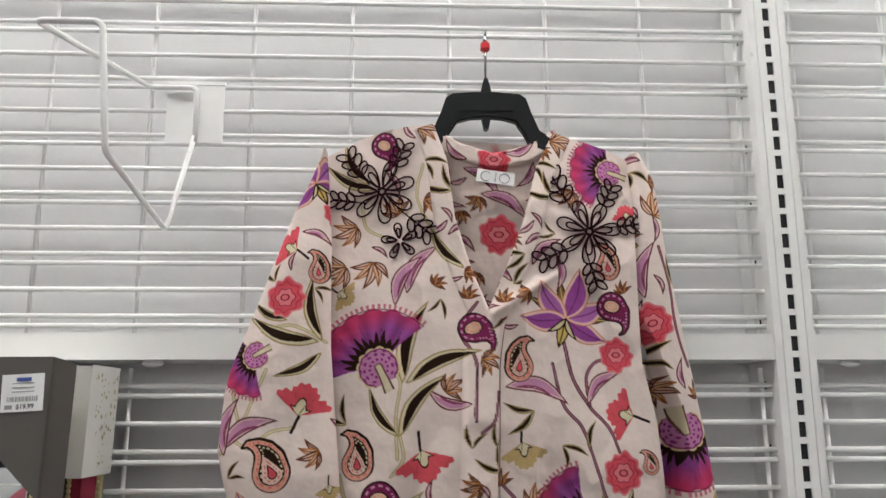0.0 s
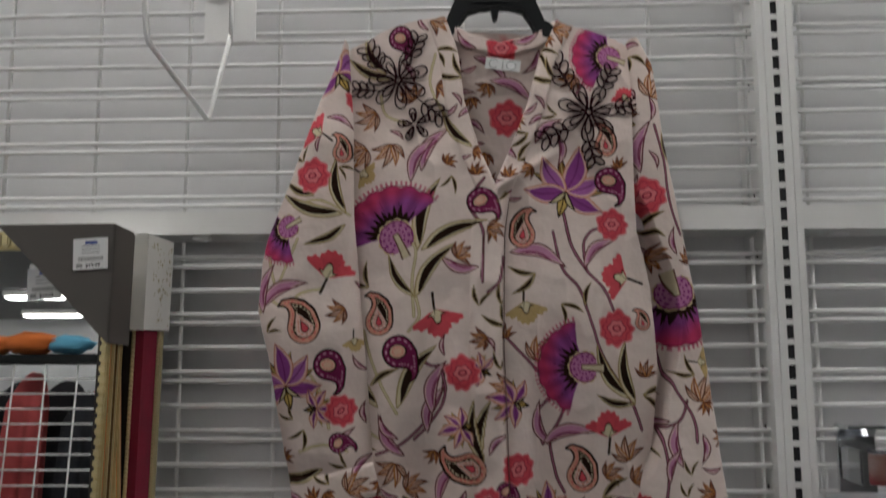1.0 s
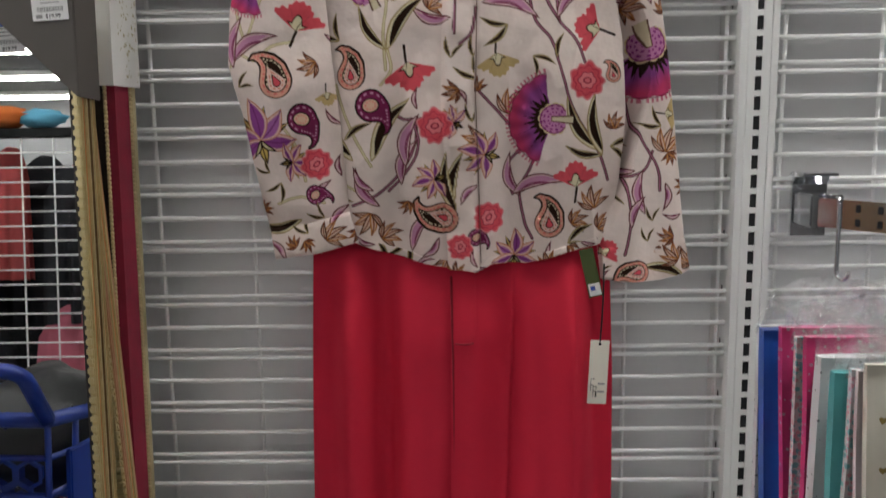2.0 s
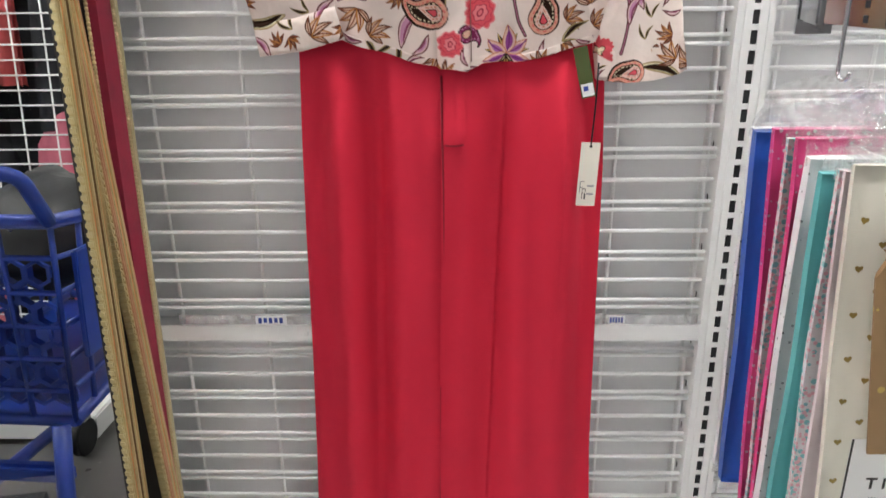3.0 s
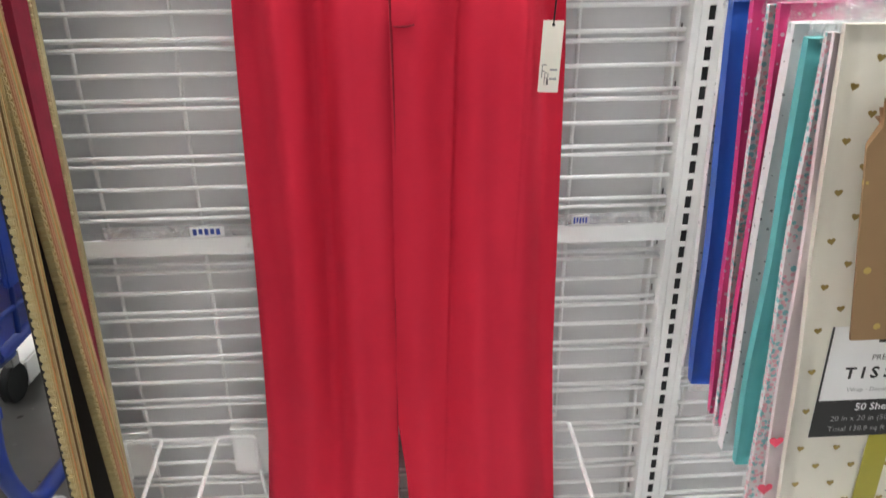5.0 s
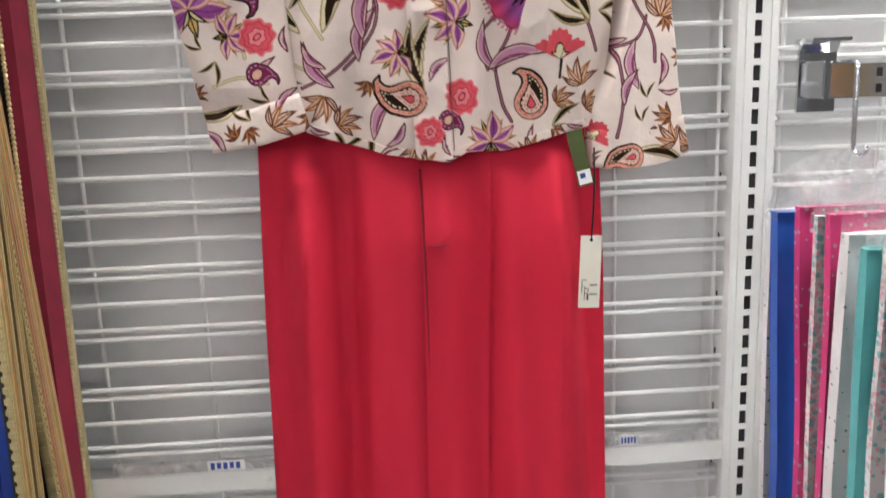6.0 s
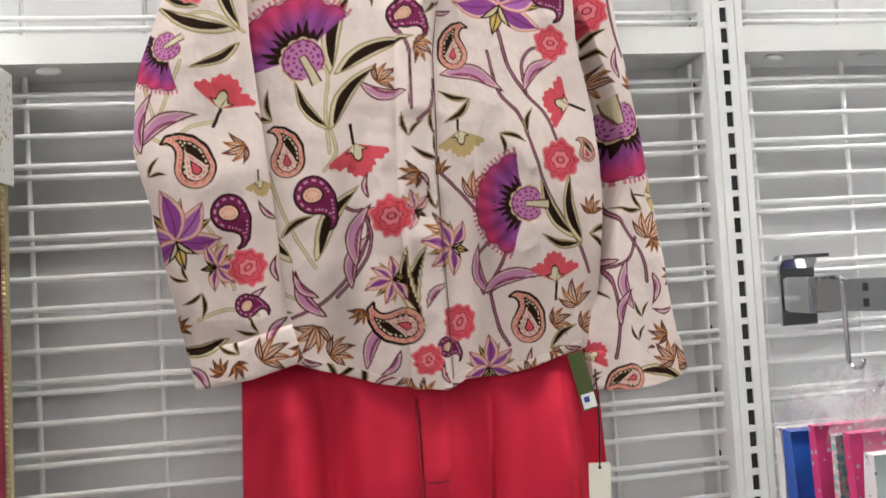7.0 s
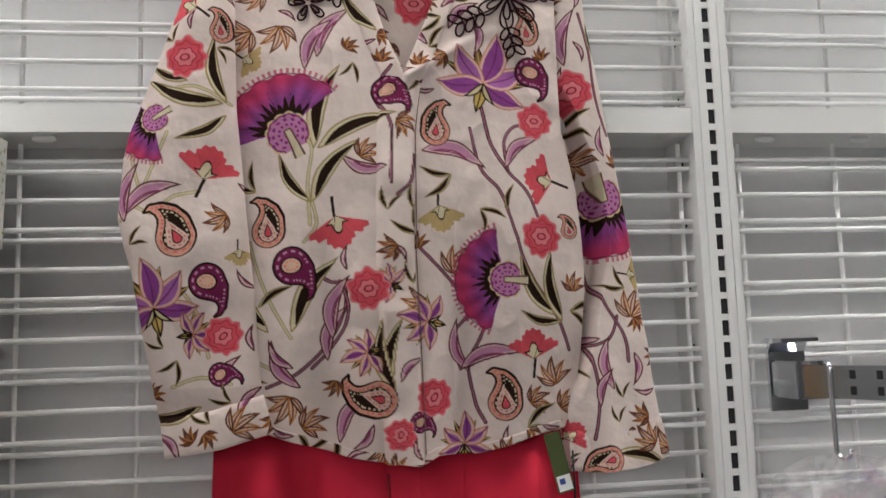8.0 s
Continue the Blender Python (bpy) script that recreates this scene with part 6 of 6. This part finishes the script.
for k in (-1, 1):
    ball(bm, c + Vector((0.055 * k, 0.0, 0.02)), 0.028, (0.6, 0.6, 1.3), 16, 0, 0.08)
    ball(bm, c + Vector((0.018 * k - 0.014, -0.052, 0.018)), 0.0055, (1, 1, 1), 10, 2)
ball(bm, c + Vector((0.02, 0.02, -0.05)), 0.058, (1.2, 1.0, 0.6), 20, 0, 0.06)
ball(bm, c + Vector((-0.085, -0.03, -0.060)), 0.030, (1.3, 1.1, 0.75), 18, 1, 0.06)
ball(bm, c + Vector((-0.12, -0.06, -0.062)), 0.028, (1.3, 1.0, 0.7), 18, 0, 0.06)
dog = part("plush_dog", bm, [M_TAN, M_WHITEPL, M_NOSE])
tagged(dog, "tan and white plush dog toy lying on the base shelf", "plush toy")


# ---- what the mirror shows: shelf toys, a cart and racks across the aisle ----
bm = bmesh.new()
c = Vector((-0.545, 0.585, SHELF_Z + 0.036))
ball(bm, c, 0.060, (0.95, 1.3, 0.62), 28, 0, 0.14)
ball(bm, c + Vector((-0.02, 0.085, 0.004)), 0.048, (1.0, 1.0, 0.85), 26, 0, 0.14)
for k in (-1, 1):
    ball(bm, c + Vector((0.055 * k - 0.02, 0.070, 0.006)), 0.022, (1.0, 1.1, 0.6), 16, 0, 0.14)
    ball(bm, c + Vector((0.050 * k, -0.085, -0.012)), 0.028, (0.9, 1.5, 0.7), 16, 0, 0.14)
    ball(bm, c + Vector((0.070 * k, -0.005, -0.008)), 0.026, (1.5, 0.9, 0.7), 16, 0, 0.14)
    ball(bm, c + Vector((0.017 * k - 0.02, 0.118, 0.026)), 0.004, (1, 1, 1), 8, 1)
ball(bm, c + Vector((-0.02, 0.134, 0.008)), 0.007, (1, 1, 0.8), 10, 1)
tagged(part("plush_bear", bm, [M_GREYPL, M_NOSE]), "grey curly plush toy lying on the base shelf", "plush toy")
tg = thing("toy_ticket", "small white price ticket tied to the grey plush toy", "price tag", m=pose(-0.505, 0.70, SHELF_Z + 0.004, 0, 0, 25))
part("card", boxed(-0.022, 0.022, -0.012, 0.012, 0, 0.0008), M_PAPER, tg)
part("print_bars", boxed(-0.004, 0.012, -0.004, 0.002, 0.0012, 0.0014), M_BLUEINK, tg)

bx = thing("toy_box", "black toy carton with a clear plastic window on the shelf", "carton", m=pose(-0.755, 0.575, SHELF_Z, 0, 0, -12))
part("carton", boxed(-0.06, 0.06, -0.06, 0.06, 0.001, 0.20, bevel=0.002), M_BLACK, bx)
bm = bmesh.new()
for k in range(7):
    box(bm, -0.030 + 0.002 * (k % 2), -0.008, 0.0602, 0.0608, 0.030 + k * 0.022, 0.044 + k * 0.022)
part("print_bars", bm, M_PAPER, bx)
win = part("window_sleeve", boxed(-0.075, 0.075, -0.075, 0.075, 0.0015, 0.225, bevel=0.002), M_CLEAR, bx)
win.visible_shadow = False

# shopping cart standing behind and beside the camera
M_CART = mat("blue_cart_plastic", (0.006, 0.030, 0.23), 0.4, vary=0.12, scale=18, bump=0.05)
M_BAG = mat("black_nylon", (0.012, 0.012, 0.013), 0.55, vary=0.2, scale=40, bump=0.3, bump_scale=120)


def shopping_cart(x, y, turn):
    k = thing("shopping_cart", "blue plastic shopping cart with perforated basket sides", "shopping cart", m=pose(x, y, 0, 0, 0, turn))
    # basket: tapering walls of crossing ribs
    def wall(name, a, b, lo, hi, n, ring=True):
        bm = bmesh.new()
        a, b = Vector(a), Vector(b)
        for i in range(n + 1):
            t = i / n
            p = a.lerp(b, t)
            q = Vector(lo[0]).lerp(Vector(lo[1]), t)
            tube(bm, [q, p], 0.006, 6)
        for j in range(1, 6):
            s = j / 6
            tube(bm, [Vector(lo[0]).lerp(a, s), Vector(lo[1]).lerp(b, s)], 0.006, 6)
        tube(bm, [a, b], 0.014, 8)
        tube(bm, [Vector(lo[0]), Vector(lo[1])], 0.012, 8)
        return part(name, bm, M_CART, k)
    T = [(-0.26, -0.40, 0.93), (0.26, -0.40, 0.93), (0.22, 0.42, 0.83), (-0.22, 0.42, 0.83)]
    B = [(-0.22, -0.34, 0.50), (0.22, -0.34, 0.50), (0.18, 0.36, 0.53), (-0.18, 0.36, 0.53)]
    bm = bmesh.new()
    rows, cols = 7, 9
    for j in range(rows):
        for i in range(cols):
            cx, cz = (i - (cols - 1) / 2 + (0.25 if j % 2 else -0.25)) * 0.050, 0.545 + j * 0.0435 + 0.02
            t = (cz - 0.50) / 0.43
            yy = -0.34 - 0.06 * t
            ring = []
            for rad, dy in ((0.0292, 0.0), (0.0215, 0.0), (0.0215, 0.018)):
                ring.append([bm.verts.new((cx + rad * math.sin(q * math.pi / 3), yy + dy, cz + rad * math.cos(q * math.pi / 3))) for q in range(6)])
            for w in (0, 1):
                for q in range(6):
                    bm.faces.new((ring[w][q], ring[w][(q + 1) % 6], ring[w + 1][(q + 1) % 6], ring[w + 1][q]))
    part("honeycomb_panel", bm, M_CART, k)
    part("emblem_plate", boxed(-0.10, 0.13, -0.392, -0.384, 0.66, 0.75, bevel=0.003), M_CART, k)
    bm = bmesh.new()
    for q in range(4):
        box(bm, -0.05 + q * 0.04, -0.022 + q * 0.04, -0.3935, -0.3922, 0.685, 0.725)
    part("emblem_bars", bm, M_PAPER, k)
    for i in range(4):
        j = (i + 1) % 4
        wall("basket_wall", T[i], T[j], (B[i], B[j]), None, 8 if i % 2 else 5)
    bm = bmesh.new()
    box(bm, -0.21, 0.21, -0.34, 0.36, 0.50, 0.512)
    part("basket_floor", bm, M_CART, k)
    for s in (-1, 1):
        part("side_plate", boxed(s * 0.262 - 0.006, s * 0.262 + 0.006, -0.34, 0.05, 0.64, 0.86, bevel=0.003), M_CART, k)
        bm = bmesh.new()
        for q in range(5):
            box(bm, s * 0.270 - 0.001, s * 0.270 + 0.001, -0.26 + q * 0.045, -0.228 + q * 0.045, 0.70, 0.76)
        part("emblem_bars", bm, M_PAPER, k)
        bm = bmesh.new()
        tube(bm, rounded([(s * 0.20, -0.36, 0.50), (s * 0.21, -0.40, 0.30), (s * 0.22, -0.34, 0.16), (s * 0.20, 0.38, 0.16)], 0.06), 0.018, 10)
        part("chassis_tube", bm, M_CART, k, smooth=True)
        bm = bmesh.new()
        tube(bm, rounded([(s * 0.26, -0.40, 0.93), (s * 0.26, -0.47, 1.03), (s * 0.20, -0.50, 1.04)], 0.03), 0.014, 8)
        part("handle_arm", bm, M_CART, k, smooth=True)
        for yy in (-0.34, 0.38):
            bm = bmesh.new()
            bmesh.ops.create_cone(bm, cap_ends=True, segments=20, radius1=0.06, radius2=0.06, depth=0.03, matrix=pose(s * 0.21, yy, 0.06, 0, 90, 0))
            bmesh.ops.bevel(bm, geom=bm.edges[:], offset=0.005, segments=1, affect="EDGES")
            wh = part("wheel", bm, M_BLACK, k)
            part("fork", boxed(s * 0.21 - 0.022, s * 0.21 + 0.022, yy - 0.02, yy + 0.02, 0.115, 0.16, bevel=0.004), M_CHROME, wh)
    part("rear_bar", boxed(-0.21, 0.21, -0.37, -0.34, 0.37, 0.41, bevel=0.008), M_CART, k)
    bm = bmesh.new()
    tube(bm, [(-0.20, -0.50, 1.04), (0.20, -0.50, 1.04)], 0.016, 12)
    part("handle", bm, M_BLACK, k, smooth=True)
    return k


cart = shopping_cart(-0.885, 0.045, 184)
bag = thing("handbag", "black nylon handbag with zip pulls in the cart", "handbag", (-0.80, 0.16, 0.84))
bm = bmesh.new()
ball(bm, (0, 0, 0), 0.15, (1.1, 1.3, 0.85), 24, 0, 0.18)
part("body", bm, M_BAG, bag)
for k in range(3):
    part("zip_pull", boxed(0.10 - 0.05 * k, 0.108 - 0.05 * k, 0.12 + 0.03 * k, 0.125 + 0.03 * k, 0.03, 0.075, bevel=0.001), M_CHROME, bag)


# racks across the aisle: wire display with hanging clothes
def display_rack(x, y, w, h, seed, cols):
    r = thing("display_rack", "white wire display rack with clothes across the aisle", "display rack", (x, y, 0), "display racks")
    bm = bmesh.new()
    for k in range(int(w / 0.10) + 1):
        tube(bm, [(-w / 2 + k * 0.10, 0, 0.1), (-w / 2 + k * 0.10, 0, h)], 0.003, 5)
    part("upright_wires", bm, M_WIRE, r)
    bm = bmesh.new()
    for k in range(int((h - 0.1) / 0.045)):
        tube(bm, [(-w / 2, 0.006, 0.1 + k * 0.045), (w / 2, 0.006, 0.1 + k * 0.045)], 0.003, 5)
    part("cross_wires", bm, M_WIRE, r)
    part("top_rail", boxed(-w / 2, w / 2, -0.02, 0.02, h, h + 0.03, bevel=0.004), M_BLACK, r)
    part("base", boxed(-w / 2, w / 2, -0.25, 0.20, 0.02, 0.10, bevel=0.006), M_STEEL, r)
    return r


def garment(x, y, z, w, h, material, label, seed):
    g = thing("hanging_garment", label, "garment", (x, y, z), "garments on the racks")
    uu, vv = np.meshgrid(np.linspace(-1, 1, 30), np.linspace(0, 1, 40))
    X = uu * w / 2 * (0.75 + 0.25 * vv)
    Zg = -vv * h - 0.10 * abs(uu) ** 2 * (1 - vv)
    Yg = 0.02 * np.sin(uu * 7 + seed) * vv + 0.03 * uu ** 2
    sheet("cloth_panel", X, Yg, Zg, g, material=material)
    sheet("cloth_back", X, Yg - 0.03, Zg, g, material=material)
    return g


M_G1 = mat("salmon_cloth", (0.55, 0.10, 0.10), 0.9, bump=0.2)
M_G2 = mat("denim_blue_cloth", (0.20, 0.27, 0.42), 0.9, bump=0.2)
M_G3 = mat("dark_cloth", (0.02, 0.02, 0.025), 0.9, bump=0.2)
M_G4 = mat("pink_cloth", (0.60, 0.16, 0.22), 0.9, bump=0.2)
M_G5 = mat("orange_cloth", (0.65, 0.16, 0.03), 0.9, bump=0.2)
M_G6 = mat("sky_blue_cloth", (0.12, 0.40, 0.58), 0.9, bump=0.2)
display_rack(-1.80, -0.60, 1.5, 1.54, 1, None)
display_rack(-3.5, -0.65, 1.5, 1.54, 2, None)
for i, (gx, gz, w, h, m_, lb_) in enumerate(((-1.14, 1.46, 0.16, 0.50, M_G3, "black"), (-1.32, 1.52, 0.16, 0.42, M_G1, "salmon red"), (-1.50, 1.40, 0.28, 0.50, M_G3, "black"), (-1.78, 1.45, 0.30, 0.50, M_G4, "pink"), (-1.14, 1.02, 0.24, 0.36, M_G4, "pink"), (-1.40, 0.95, 0.26, 0.40, M_G3, "black"), (-1.66, 0.92, 0.28, 0.42, M_G1, "salmon red"), (-2.1, 1.40, 0.34, 0.62, M_G6, "sky blue"))):
    garment(gx, -0.66, gz, w, h, m_, lb_ + " garment hanging behind a wire rack", i)
for i in range(9):
    garment(-1.10 - 0.16 * i, -0.74 - 0.02 * (i % 3), 1.50, 0.24, 1.25, M_G3 if i % 3 else M_G4, ("dark" if i % 3 else "pink") + " long garment hanging inside the rack", 20 + i)
garment(-1.42, -0.44, 1.56, 0.26, 0.55, M_G2, "pale blue shirt hanging at the rack end", 9)
for i, (gx, gy, m_, lb_, s) in enumerate(((-1.30, -0.60, M_G5, "orange", 0.06), (-1.18, -0.60, M_G6, "sky blue", 0.05), (-1.42, -0.60, M_G5, "orange", 0.05))):
    bm = bmesh.new()
    ball(bm, (0, 0, s * 0.5), s, (1.5, 0.8, 0.55), 18, 0, 0.3)
    o = part("baseball_cap", bm, m_, None, m=Matrix.Translation((gx, gy, 1.575)))
    tagged(o, lb_ + " folded cap on top of the rack", "cap", "caps on the rack")
